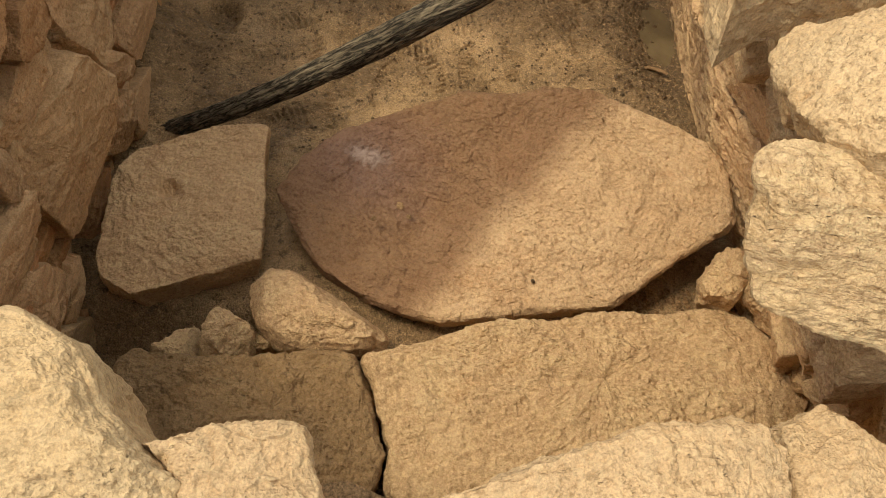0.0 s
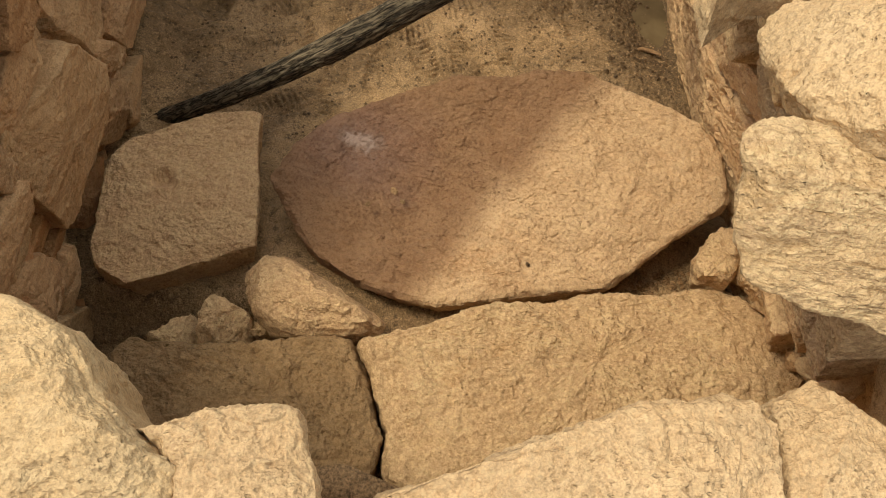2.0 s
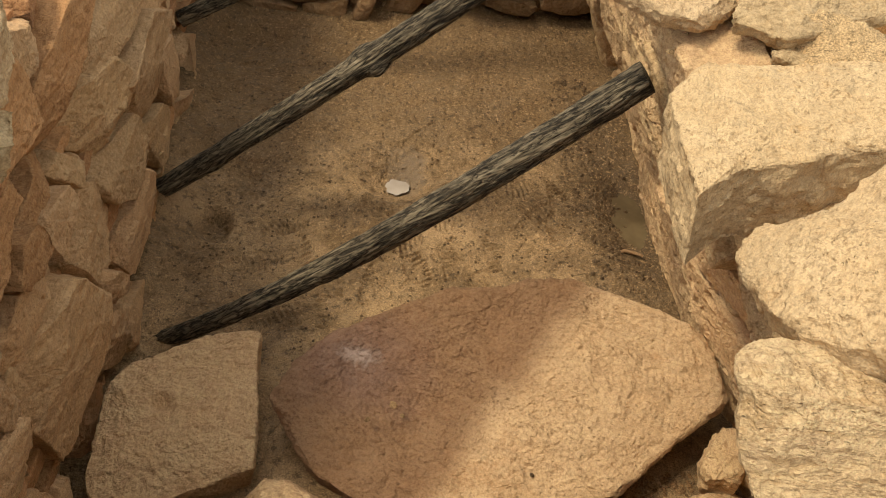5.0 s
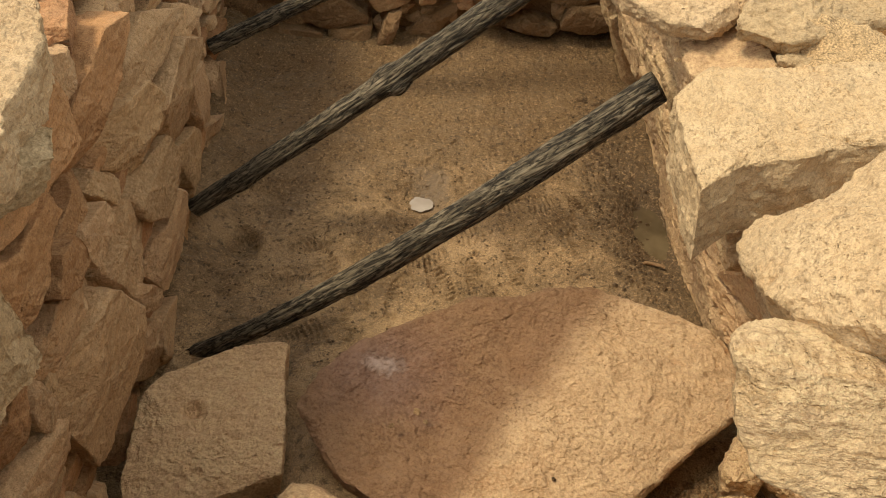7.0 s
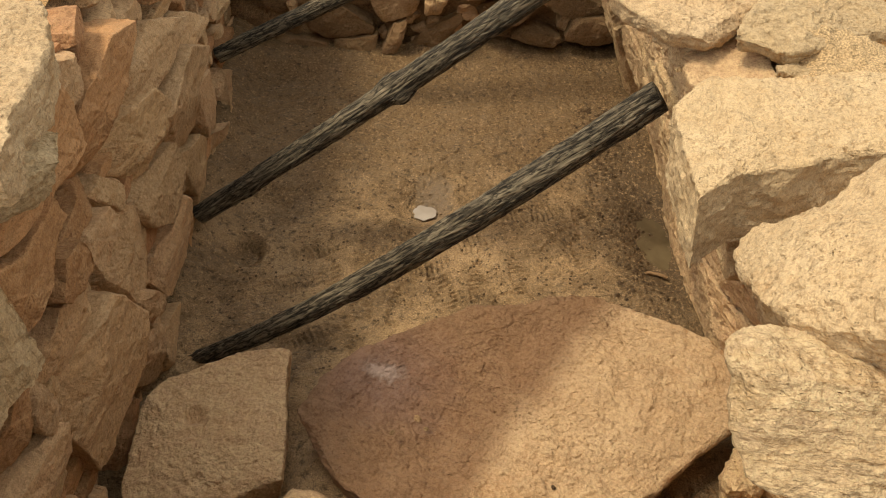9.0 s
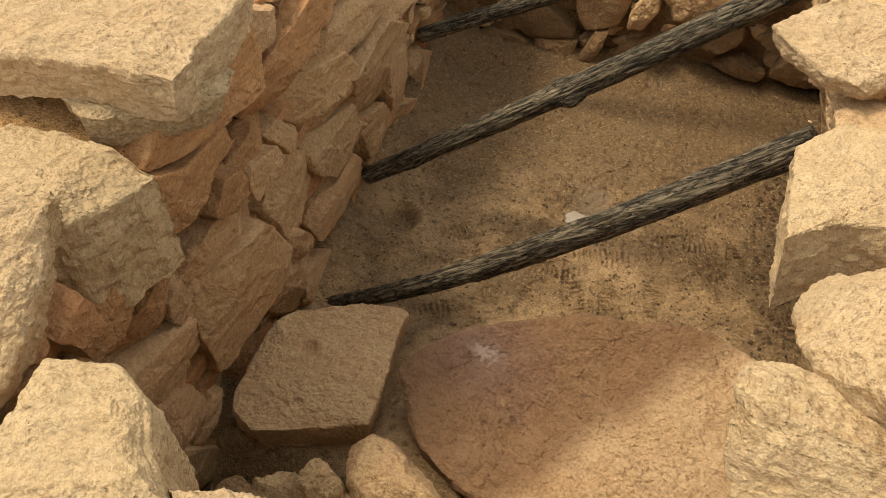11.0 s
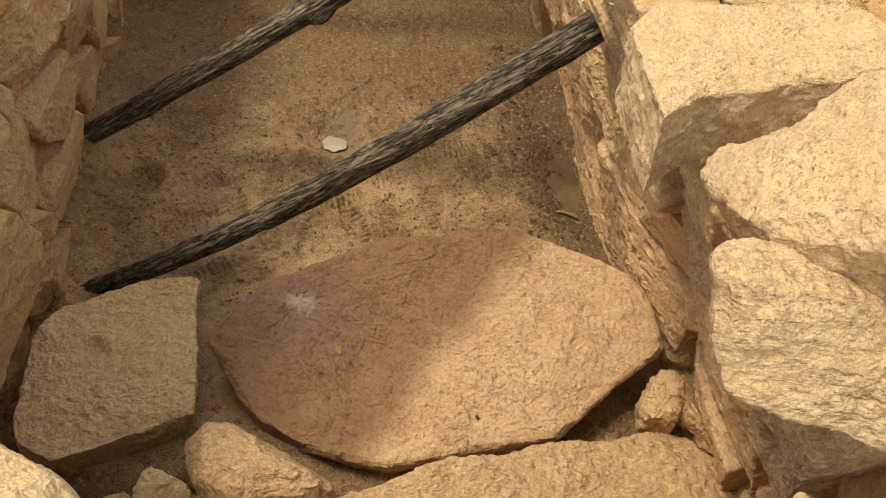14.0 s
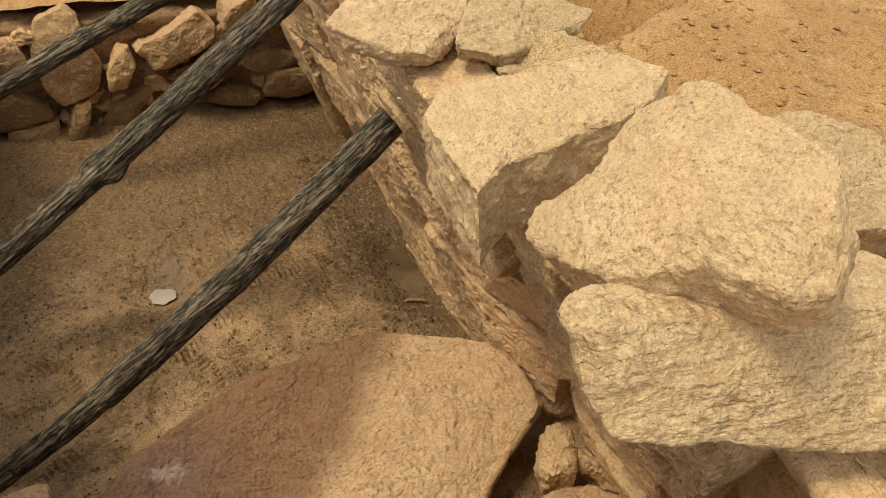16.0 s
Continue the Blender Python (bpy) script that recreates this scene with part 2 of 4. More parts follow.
def round_outline(points, n, soften=1):
    """The corners joined by short curves, then n even steps round the rim."""
    pts = [Vector(p) for p in points]
    for _ in range(soften):
        pts = [q for a, b in zip(pts, pts[1:] + pts[:1]) for q in (a.lerp(b, 0.06), a.lerp(b, 0.94))]
    ends = pts[1:] + pts[:1]
    lengths = [(b - a).length for a, b in zip(pts, ends)]
    total, out, k, run = sum(lengths), [], 0, 0.0
    for i in range(n):
        s = total * i / n
        while run + lengths[k] < s:
            run += lengths[k]
            k += 1
        out.append(pts[k].lerp(ends[k], (s - run) / lengths[k]))
    return out


made = 0


def stone(name, place, tilt, turn, outline, depth, material, edge=0.02, crown=0.012, rough=0.012, n=72, rings=14, sides=9, taper=0.12,
          layers=0.0, facets=8, shave=1.0, beds=0.6, bowl=None, folds=(), breaks=0, parent=None, label="", category="stone", group="", soften=1):
    """A broken stone: a face with this outline, rounded arrises, sides running back by depth, all weathered by noise."""
    global made
    made += 1
    shift = Vector((made * 3.71, made * 1.93, made * 2.57))
    rim = round_outline(outline, n, soften)
    rim = [p + p.normalized() * (rough * 0.9 * noise.fractal((Vector((p.x, p.y, 0)) + shift) * 9, 0.9, 2.1, 4)) for p in rim]
    rows = []
    for i in range(1, rings + 1):
        s = (i / rings) ** 0.85
        rows.append([((p * s * (1 - min(0.5, edge / max(p.length, 1e-4)))).to_3d(), crown * (1 - s * s)) for p in rim])
    for i in range(1, 5):
        a = radians(90) * i / 4
        rows.append([((p * (1 - min(0.5, edge / max(p.length, 1e-4)) * (1 - math.sin(a)))).to_3d(), -edge * (1 - math.cos(a))) for p in rim])
    for i in range(1, sides + 1):
        s = i / sides
        rows.append([((p * (1 - taper * s ** 1.3)).to_3d(), -edge - (depth - edge) * s) for p in rim])
    rows.append([((p * 0.6).to_3d(), -depth - 0.01) for p in rim])
    verts = [Vector((0, 0, crown))]
    for row in rows:
        verts += [Vector((p.x, p.y, w)) for p, w in row]
    verts.append(Vector((0, 0, -depth - 0.01)))
    # broken facets: random planes shave the arrises
    chips = random.Random(made)
    pts = np.array([tuple(v) for v in verts])
    for _ in range(facets):
        a, up = chips.uniform(0, 2 * math.pi), chips.uniform(-0.35, 0.95)
        flat = math.sqrt(max(0.0, 1 - up * up))
        way = np.array([flat * math.cos(a), flat * math.sin(a), up])
        reach = pts @ way
        over = np.maximum(0, reach - (reach.max() - chips.uniform(0.2, 1.0 + 1.6 * shave) * rough))
        pts -= over[:, None] * way
    # cleavage: the face falls away on the left of each fold line
    lines = list(folds)
    reach = max(p.length for p in rim)
    for _ in range(breaks):
        a, off = chips.uniform(0, 2 * math.pi), chips.uniform(0.0, 0.45) * reach
        x0, y0 = math.cos(a) * off, math.sin(a) * off
        lines.append((x0, y0, x0 - math.sin(a) * -1, y0 + math.cos(a) * -1, chips.uniform(0.12, 0.55)))
    for x0, y0, x1, y1, slope in lines:
        long = math.hypot(x1 - x0, y1 - y0)
        past = ((x1 - x0) * (pts[:, 1] - y0) - (y1 - y0) * (pts[:, 0] - x0)) / long
        drop = np.minimum(np.maximum(0, past) * slope, depth * 0.8)
        pts[:, 2] -= drop * np.clip(1 + pts[:, 2] / depth, 0, 1)
    verts = [Vector(p) for p in pts]
    faces = [(0, 1 + k, 1 + (k + 1) % n) for k in range(n)]
    for r in range(len(rows) - 1):
        a, b = 1 + r * n, 1 + (r + 1) * n
        faces += [(a + k, b + k, b + (k + 1) % n, a + (k + 1) % n) for k in range(n)]
    last, a = len(verts) - 1, 1 + (len(rows) - 1) * n
    faces += [(a + k, last, a + (k + 1) % n) for k in range(n)]
    ob = mesh_object(name, verts, faces, material)
    me = ob.data
    size = max(p.length for p in rim)
    normals = [v.normal.copy() for v in me.vertices]
    broad = 1.3 / size
    for v, nor in zip(me.vertices, normals):
        q = v.co + shift
        d = rough * 0.45 * noise.fractal(q * broad, 0.8, 2.0, 3)
        f = noise.fractal(q * 9, 0.85, 2.1, 5)
        step = f * 3.0
        step = (math.floor(step) + smoothstep(0.36, 0.64, step - math.floor(step))) / 3.0
        d += rough * (0.25 * f + 0.7 * step)
        ledge = 2.6 * noise.fractal(q * 4.3 + Vector((5, 0, 0)), 0.9, 2.2, 4)
        d += rough * beds * (math.floor(ledge) + smoothstep(0.44, 0.56, ledge - math.floor(ledge))) * 0.6
        d += rough * 0.55 * noise.fractal(q * 34, 0.6, 2.1, 4)
        if layers:
            bed = noise.fractal(Vector((q.x * 3.5, q.y * 24, q.z * 24)), 0.8, 2.0, 4)
            d += layers * (0.5 * bed + 0.5 * math.floor(bed * 3 + 0.5) / 3)
        v.co += nor * d
        if bowl:
            v.co.z -= bowl(v.co.x, v.co.y) * smoothstep(-depth, -0.02, v.co.z)
    me.update()
    me.set_sharp_from_angle(angle=radians(13))
    ob.matrix_basis = pose(*place, tilt, 0, turn)
    if parent is not None:
        ob.parent = parent
        if label:
            ob["label"] = label
    else:
        tagged(ob, label, category, group)
    return ob


def slab_bowl(x, y):
    """The worn hollow across the big slab."""
    hollow = 0.07 * smoothstep(0.55, 0.0, math.hypot((x + 0.36) / 1.2, y + 0.04))
    return hollow + 0.034 * smoothstep(0.26, 0.0, abs(x - 0.3 * y + 0.1)) * smoothstep(0.55, 0.1, abs(y))


def square_dent(x, y):
    """The pecked hollow in the squarish block."""
    return 0.028 * smoothstep(0.05, 0.012, math.hypot(x - DENT[0], (y - DENT[1]) * 1.2))


DENT = (-0.029, 0.080)


# ---- ground, pit floor and wall cores ----
def trench(x, y):
    """The deep cut beside the wall top, 0 to 1."""
    edge = y + 0.05 * noise.noise((x * 6, y * 3, 0)) - 0.12 * (x - 1.4)
    return smoothstep(1.82, 1.89, edge) * smoothstep(1.42, 1.5, x + 0.04 * noise.noise((x * 5, y * 6, 2))) * (1 - smoothstep(1.85, 1.95, x)) * (1 - smoothstep(3.3, 3.5, y))


def outside(x, y):
    """Height of the ground round the pit."""
    h = 1.44 + 0.05 * noise.fractal(Vector((x * 0.9, y * 0.9, 3)), 0.8, 2, 4) + 0.012 * noise.fractal(Vector((x * 7, y * 7, 1)), 0.8, 2, 4)
    h += 0.1 * smoothstep(1.3, 1.8, x)
    back = smoothstep(3.6, 4.15, y)
    h += back * (0.7 - 1.44 + 0.1 * smoothstep(4.6, 6.5, y)) * (1 - smoothstep(1.1, 1.5, x) * (1 - smoothstep(4.2, 5, y)))
    return h - 1.1 * trench(x, y)


def grid_lines(low, high, step, far):
    inner = list(np.arange(low, high + 1e-6, step))
    grow, left, right = step, [], []
    while not left or left[-1] > -far:
        grow *= 1.35
        left.append((left[-1] if left else low) - grow)
    grow = step
    while not right or right[-1] < far:
        grow *= 1.35
        right.append((right[-1] if right else high) + grow)
    return left[::-1] + inner + right


def ground_sheet():
    xs, ys = grid_lines(-2.4, 3.0, 0.05, 400), grid_lines(-1.0, 5.6, 0.05, 400)
    verts = [(x, y, outside(x, y)) for y in ys for x in xs]
    w, faces = len(xs), []
    for j in range(len(ys) - 1):
        for i in range(w - 1):
            cx, cy = (xs[i] + xs[i + 1]) / 2, (ys[j] + ys[j + 1]) / 2
            if -1.02 < cx < 1.2 and 0.12 < cy < 4.2:
                continue
            faces.append((j * w + i, j * w + i + 1, (j + 1) * w + i + 1, (j + 1) * w + i))
    return tagged(mesh_object("ground", verts, faces, EARTH), "dry orange earth round the stone-lined pit", "ground", kind="structure")


ground_sheet()

# centre, heading in degrees and length of the boot prints in the mud
PRINTS = [(-0.17, 1.99, 75, 0.28), (0.108, 2.318, 15, 0.28), (0.196, 2.206, -70, 0.28), (0.367, 2.233, 80, 0.28), (0.293, 2.439, 15, 0.28), (0.558, 2.283, 85, 0.28), (0.862, 2.409, 85, 0.28), (0.899, 2.607, -80, 0.28), (-0.353, 1.908, 20, 0.28), (-0.299, 2.285, -60, 0.28), (-0.353, 2.422, 30, 0.28), (0.771, 2.482, 40, 0.28), (0.652, 2.662, 10, 0.28), (0.275, 3.033, 40, 0.28), (0.02, 2.1, 70, 0.28), (-0.5, 2.2, 15, 0.28), (0.45, 2.05, 60, 0.28)]


def tread(x, y):
    """Sunk soles with cross ribs."""
    d = 0.0
    for px, py, turn, length in PRINTS:
        a = radians(turn)
        u = ((x - px) * math.cos(a) + (y - py) * math.sin(a)) / length
        v = (-(x - px) * math.sin(a) + (y - py) * math.cos(a)) / length
        if abs(u) > 0.55 or abs(v) > 0.3:
            continue
        half = 0.17 + 0.035 * math.sin(u * 6.0 + 0.6)
        inside = smoothstep(1.08, 0.85, math.sqrt((u / 0.5) ** 4 + (v / half) ** 2))
        worn = smoothstep(-0.25, 0.3, noise.noise((px * 9 + u * 4, py * 9 + v * 5, 2)))
        ribs = math.sin(u * length / 0.0125 * math.pi + 2.2 * abs(v) / half)
        d -= inside * (0.009 + worn * 0.014 * max(-0.6, min(0.6, 1.4 * ribs)))
    return d


def floor_height(x, y):
    z = 0.02 * noise.fractal(Vector((x * 1.3, y * 1.3, 7)), 0.8, 2, 3) + 0.007 * noise.fractal(Vector((x * 9, y * 9, 5)), 0.8, 2, 5)
    rut = noise.fractal(Vector((x * 22, y * 22, 5)), 0.8, 2, 4)
    z += 0.007 * rut - 0.006 * smoothstep(0.25, 0.5, rut)
    z += tread(x, y)
    right = smoothstep(-0.42, -0.22, x)
    z += right * 0.24 * smoothstep(1.6, 1.2, y) + (1 - right) * 0.15 * smoothstep(1.7, 1.45, y) * smoothstep(0.88, 1.05, y)
    # sunk puddle with a trampled edge, wet gully along the far-right foot, a hole by the rubble wall
    r = math.hypot((x - 0.13) / 1.1, y - 2.71)
    z += -0.055 * smoothstep(0.17, 0.03, r) + 0.02 * smoothstep(0.11, 0.2, r) * smoothstep(0.42, 0.22, r) * (0.6 + noise.noise((x * 16, y * 16, 4)))
    z -= 0.045 * smoothstep(0.22, 0.05, math.hypot((x - 1.22) / 0.8, (y - 2.5) / 2.0))
    z -= 0.07 * smoothstep(0.1, 0.03, math.hypot(x + 0.68, (y - 2.42) * 0.8))
    z += 0.1 * smoothstep(-0.72, -0.95, x) * smoothstep(1.6, 2.4, y) + 0.06 * smoothstep(3.75, 4.05, y)
    return z


def pit_floor():
    xs = np.arange(-1.1, 1.62, 0.006)
    ys = np.concatenate([np.arange(0.2, 1.7, 0.012), np.arange(1.7, 2.85, 0.0055), np.arange(2.85, 4.25, 0.0105)])
    verts = [(x, y, floor_height(x, y)) for y in ys for x in xs]
    w = len(xs)
    faces = [(j * w + i, j * w + i + 1, (j + 1) * w + i + 1, (j + 1) * w + i) for j in range(len(ys) - 1) for i in range(w - 1)]
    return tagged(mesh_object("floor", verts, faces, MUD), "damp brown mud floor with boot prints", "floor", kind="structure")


pit_floor()


def wall_core(name, low, high, lean, label, rough=0.05, material=None):
    """The earth-packed body of a rubble wall; lean shifts x with height."""
    bm = bmesh.new()
    bmesh.ops.create_cube(bm, size=1)
    bmesh.ops.subdivide_edges(bm, edges=bm.edges, cuts=36, use_grid_fill=True)
    for v in bm.verts:
        v.co = Vector([a + (b - a) * (c + 0.5) for a, b, c in zip(low, high, v.co)])
    bm.normal_update()
    for v in bm.verts:
        d = rough * noise.fractal(v.co * 5, 0.8, 2, 5) + rough * 0.5 * noise.fractal(v.co * 17, 0.8, 2, 3)
        v.co += v.normal * d
    for v in bm.verts:
        v.co.x += lean * v.co.z
    me = bpy.data.meshes.new(name)
    bm.to_mesh(me)
    bm.free()
    me.polygons.foreach_set("use_smooth", [True] * len(me.polygons))
    me.materials.append(material or PACKING)
    return tagged(new(name, me), label, "wall", kind="structure")


wall_left = wall_core("wall_left", (-1.6, 0.1, -0.2), (-1.02, 4.3, 1.4), 0.0, "dry-stone rubble wall of rusty sandstone packed with earth")
wall_right = wall_core("wall_right", (1.42, 0.0, -0.2), (1.9, 4.3, 1.4), -0.34, "leaning dry-stone wall of yellow sandstone", 0.07, INNER)
wall_back = wall_core("wall_back", (-1.2, 4.12, -0.2), (1.5, 4.6, 0.6), 0.0, "low shaded rubble wall at the end of the pit")


def wall_top():
    """Sandy earth spilled over the top of the leaning wall."""
    xs, ys = np.arange(0.93, 1.75, 0.0125), np.arange(0.75, 3.0, 0.0125)
    verts = []
    for y in ys:
        for x in xs:
            z = 1.43 + 0.05 * noise.fractal(Vector((x * 3, y * 3, 9)), 0.8, 2, 4) + 0.02 * noise.fractal(Vector((x * 14, y * 14, 9)), 0.8, 2, 4)
            z += 0.1 * smoothstep(0.42, 0.0, math.hypot(x - 1.08, (y - 1.62) * 0.8))
            z += 0.13 * smoothstep(0.55, 0.15, math.hypot(x - 1.02, y - 1.4))
            z -= 0.12 * smoothstep(1.02, 0.93, x) + 0.2 * smoothstep(1.3, 1.7, x) + 0.2 * smoothstep(2.7, 3.0, y) + 0.2 * smoothstep(0.95, 0.75, y)
            verts.append((x, y, z - 1.0 * trench(x, y)))
    w = len(xs)
    faces = [(j * w + i, j * w + i + 1, (j + 1) * w + i + 1, (j + 1) * w + i) for j in range(len(ys) - 1) for i in range(w - 1)]
    return tagged(mesh_object("wall_top_earth", verts, faces, PALE_EARTH), "pale sandy earth spilled over the wall top", "earth", kind="structure")


wall_top()
wall_front = wall_core("wall_front", (-1.4, -0.7, -0.2), (1.6, 0.22, 1.36), 0.0, "earth-packed wall under the pale rim stones")


# ---- poles ----
def pole(a, b, bend, start, end, thin, thick, knots, label):
    """A barked pole along a slightly bowed line from a to b; start and end run past those points."""
    a, b, bend = Vector(a), Vector(b), Vector(bend)

    def line(s):
        return a + (b - a) * s + bend * 4 * s * (1 - s)

    p0, p1 = line(start), line(end)
    axis = (p1 - p0)
    m = Matrix.Translation(p0) @ axis.to_track_quat("Z", "Y").to_matrix().to_4x4()
    inv, n, steps = m.inverted(), 64, 240
    verts, faces = [], []
    for i in range(steps + 1):
        s = i / steps
        c = inv @ line(start + (end - start) * s)
        base = thin + (thick - thin) * smoothstep(-0.2, 0.85, s)
        for k in range(n):
            w = 2 * math.pi * k / n
            along = c.z
            q = Vector((math.cos(w) * 1.6, math.sin(w) * 1.6, along * 2.2 + a.y))
            r = base * (1 + 0.07 * noise.fractal(Vector((math.cos(w), math.sin(w), along * 4 + a.y * 5)), 0.8, 2, 3))
            bark = noise.fractal(Vector((math.cos(w + along * 1.2) * 5.5, math.sin(w + along * 1.2) * 5.5, along * 5 + a.y * 3)), 0.7, 2.2, 5)
            r += 0.0036 * bark - 0.0055 * smoothstep(0.12, 0.0, abs(bark))
            for ks, kw, kr in knots:
                d = math.hypot((s - ks) * axis.length / 0.06, math.remainder(w - kw, 2 * math.pi) / 0.75)
                r += kr * smoothstep(1.3, 0.0, d)
            verts.append((c.x + math.cos(w) * r, c.y + math.sin(w) * r, along))
    for i in range(steps):
        faces += [(i * n + k, i * n + (k + 1) % n, (i + 1) * n + (k + 1) % n, (i + 1) * n + k) for k in range(n)]
    faces += [tuple(range(n))[::-1], tuple(steps * n + k for k in range(n))]
    ob = mesh_object("wooden_pole", verts, faces, WOOD)
    ob.matrix_basis = m
    return tagged(ob, label, "pole", "poles across the pit")


pole((-0.599, 1.792, 0.142), (0.829, 1.863, 1.297), (-0.07, -0.053, -0.069), -0.24, 0.98, 0.03, 0.049, [(0.75, 2.0, 0.008), (0.5, 4.0, 0.006)],
     "grey weathered wooden pole leaning from mud to wall")
pole((-0.85, 2.508, 0.158), (0.799, 2.728, 1.34), (0.008, -0.034, 0.009), -0.02, 1.12, 0.042, 0.052, [(0.47, 3.6, 0.03), (0.46, 0.9, 0.016), (0.33, 5.0, 0.01), (0.12, 3.8, 0.008)],
     "knotty grey wooden pole leaning across the pit")
pole((-0.9, 3.539, 0.313), (0.44, 3.736, 0.891), (0, 0.005, 0.007), -0.03, 1.3, 0.04, 0.046, [(0.5, 1.0, 0.008)],
     "grey wooden pole close to the end wall")


# ---- water ----
def puddle(name, x, y, z, rx, ry, label, seed, material):
    verts, n = [Vector((0, 0, 0))], 48
    for k in range(n):
        w = 2 * math.pi * k / n
        r = 1 + 0.25 * noise.fractal(Vector((math.cos(w) * 1.6 + seed, math.sin(w) * 1.3, 0)), 0.8, 2, 4)
        verts.append(Vector((math.cos(w) * rx * r, math.sin(w) * ry * r, 0)))
    ob = mesh_object(name, verts, [(0, 1 + k, 1 + (k + 1) % n) for k in range(n)], material)
    ob.location = (x, y, z)
    return tagged(ob, label, "puddle", kind="structure")


puddle("puddle", 0.13, 2.70, -0.038, 0.058, 0.048, "small murky puddle sunk in the mud", 1, WATER)
puddle("puddle", 1.235, 2.49, -0.04, 0.1, 0.2, "shallow muddy puddle along the wall foot", 5, GULLY_WATER)


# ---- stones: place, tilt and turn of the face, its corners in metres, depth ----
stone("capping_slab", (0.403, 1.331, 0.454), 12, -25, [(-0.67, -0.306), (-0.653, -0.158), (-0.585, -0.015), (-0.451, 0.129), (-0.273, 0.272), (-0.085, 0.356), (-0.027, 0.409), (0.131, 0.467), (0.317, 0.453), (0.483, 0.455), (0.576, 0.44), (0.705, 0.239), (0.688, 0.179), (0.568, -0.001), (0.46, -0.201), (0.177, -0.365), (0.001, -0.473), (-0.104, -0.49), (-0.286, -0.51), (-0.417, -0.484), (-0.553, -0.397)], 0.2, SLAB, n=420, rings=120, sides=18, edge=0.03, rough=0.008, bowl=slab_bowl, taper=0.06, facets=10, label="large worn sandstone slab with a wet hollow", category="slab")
stone("square_stone", (-0.632, 1.258, 0.33), 3, 0, [(-0.21, 0.171), (-0.141, 0.244), (0.083, 0.331), (0.257, 0.361), (0.269, 0.095), (0.278, -0.135), (0.146, -0.188), (0.018, -0.241), (-0.092, -0.276), (-0.181, -0.24), (-0.217, -0.149), (-0.211, 0.027)], 0.2, INNER, n=300, rings=72, sides=22, edge=0.006, rough=0.008, facets=5, soften=0, bowl=square_dent, label="squarish tan sandstone block beside the slab", category="stone")
stone("wedge_stone", (-0.177, 0.904, 0.45), 0, 0, [(-0.179, 0.019), (-0.175, 0.091), (-0.124, 0.152), (-0.058, 0.148), (0.028, 0.1), (0.163, 0.007), (0.234, -0.06), (0.216, -0.095), (0.121, -0.11), (-0.004, -0.115), (-0.068, -0.097), (-0.152, -0.041)], 0.2, INNER, n=120, rings=26, sides=14, edge=0.07, rough=0.008, soften=2, crown=0.03, label="rounded triangular sandstone wedged against the slab", category="stone")
stone("chock_stone", (-0.411, 0.853, 0.4), 8, 0, [(-0.072, -0.074), (-0.075, 0.016), (-0.05, 0.081), (0.008, 0.061), (0.071, 0.021), (0.065, -0.029), (0.053, -0.075)], 0.18, INNER, edge=0.03, label="small broken stone filling a gap", category="stone")
stone("chock_stone", (-0.57, 0.818, 0.36), 5, 0, [(-0.086, -0.028), (-0.008, 0.037), (0.071, 0.07), (0.084, -0.036), (-0.06, -0.044)], 0.15, INNER, edge=0.03, label="small broken stone filling a gap", category="stone")
stone("chock_stone", (-0.295, 0.835, 0.34), 0, 0, [(-0.065, -0.024), (-0.055, 0.038), (0.037, 0.014), (0.082, -0.028)], 0.15, INNER, edge=0.03, label="small broken stone filling a gap", category="stone")
stone("step_block", (-0.245, 0.599, 0.47), 0, 0, [(-0.439, 0.121), (-0.395, 0.162), (-0.251, 0.146), (-0.071, 0.162), (0.065, 0.184), (0.197, 0.2), (0.223, 0.143), (0.26, 0.063), (0.274, -0.045), (0.301, -0.104), (0.255, -0.248), (0.189, -0.33), (-0.221, -0.335), (-0.387, -0.119)], 0.3, DARK_STONE, n=300, rings=72, sides=22, edge=0.025, rough=0.01, taper=0.02, facets=8, label="long flat-topped sandstone block below the rim", category="stone block")
stone("step_block", (0.647, 0.704, 0.49), 0, 0, [(-0.669, 0.054), (-0.482, 0.103), (-0.288, 0.175), (-0.09, 0.187), (0.047, 0.213), (0.216, 0.208), (0.374, 0.232), (0.442, 0.222), (0.534, 0.158), (0.602, 0.073), (0.614, -0.028), (0.568, -0.158), (0.355, -0.426), (-0.422, -0.435), (-0.58, -0.328), (-0.594, -0.2), (-0.626, -0.049)], 0.32, INNER, n=300, rings=72, sides=22, edge=0.025, rough=0.01, taper=0.02, facets=8, label="long flat-topped sandstone block below the rim", category="stone block")
stone("chink_stone", (1.026, 0.986, 0.6), 20, -30, [(-0.026, -0.108), (-0.06, -0.034), (-0.05, 0.082), (-0.003, 0.093), (0.033, 0.075), (0.056, -0.025), (0.05, -0.084)], 0.2, INNER, edge=0.045, soften=2, label="small orange stone wedged at the wall foot", category="stone")
stone("chink_stone", (1.111, 0.903, 0.6), 20, -30, [(-0.054, -0.042), (-0.09, 0.041), (-0.063, 0.075), (-0.008, 0.068), (0.048, 0.007), (0.096, -0.039), (0.073, -0.061), (-0.002, -0.049)], 0.2, INNER, edge=0.045, soften=2, label="small orange stone wedged at the wall foot", category="stone")
stone("chink_stone", (1.229, 0.7, 0.6), 20, -30, [(-0.026, -0.062), (-0.066, 0.029), (-0.033, 0.057), (0.025, 0.038), (0.064, -0.01), (0.035, -0.053)], 0.2, INNER, edge=0.045, soften=2, label="small orange stone wedged at the wall foot", category="stone")
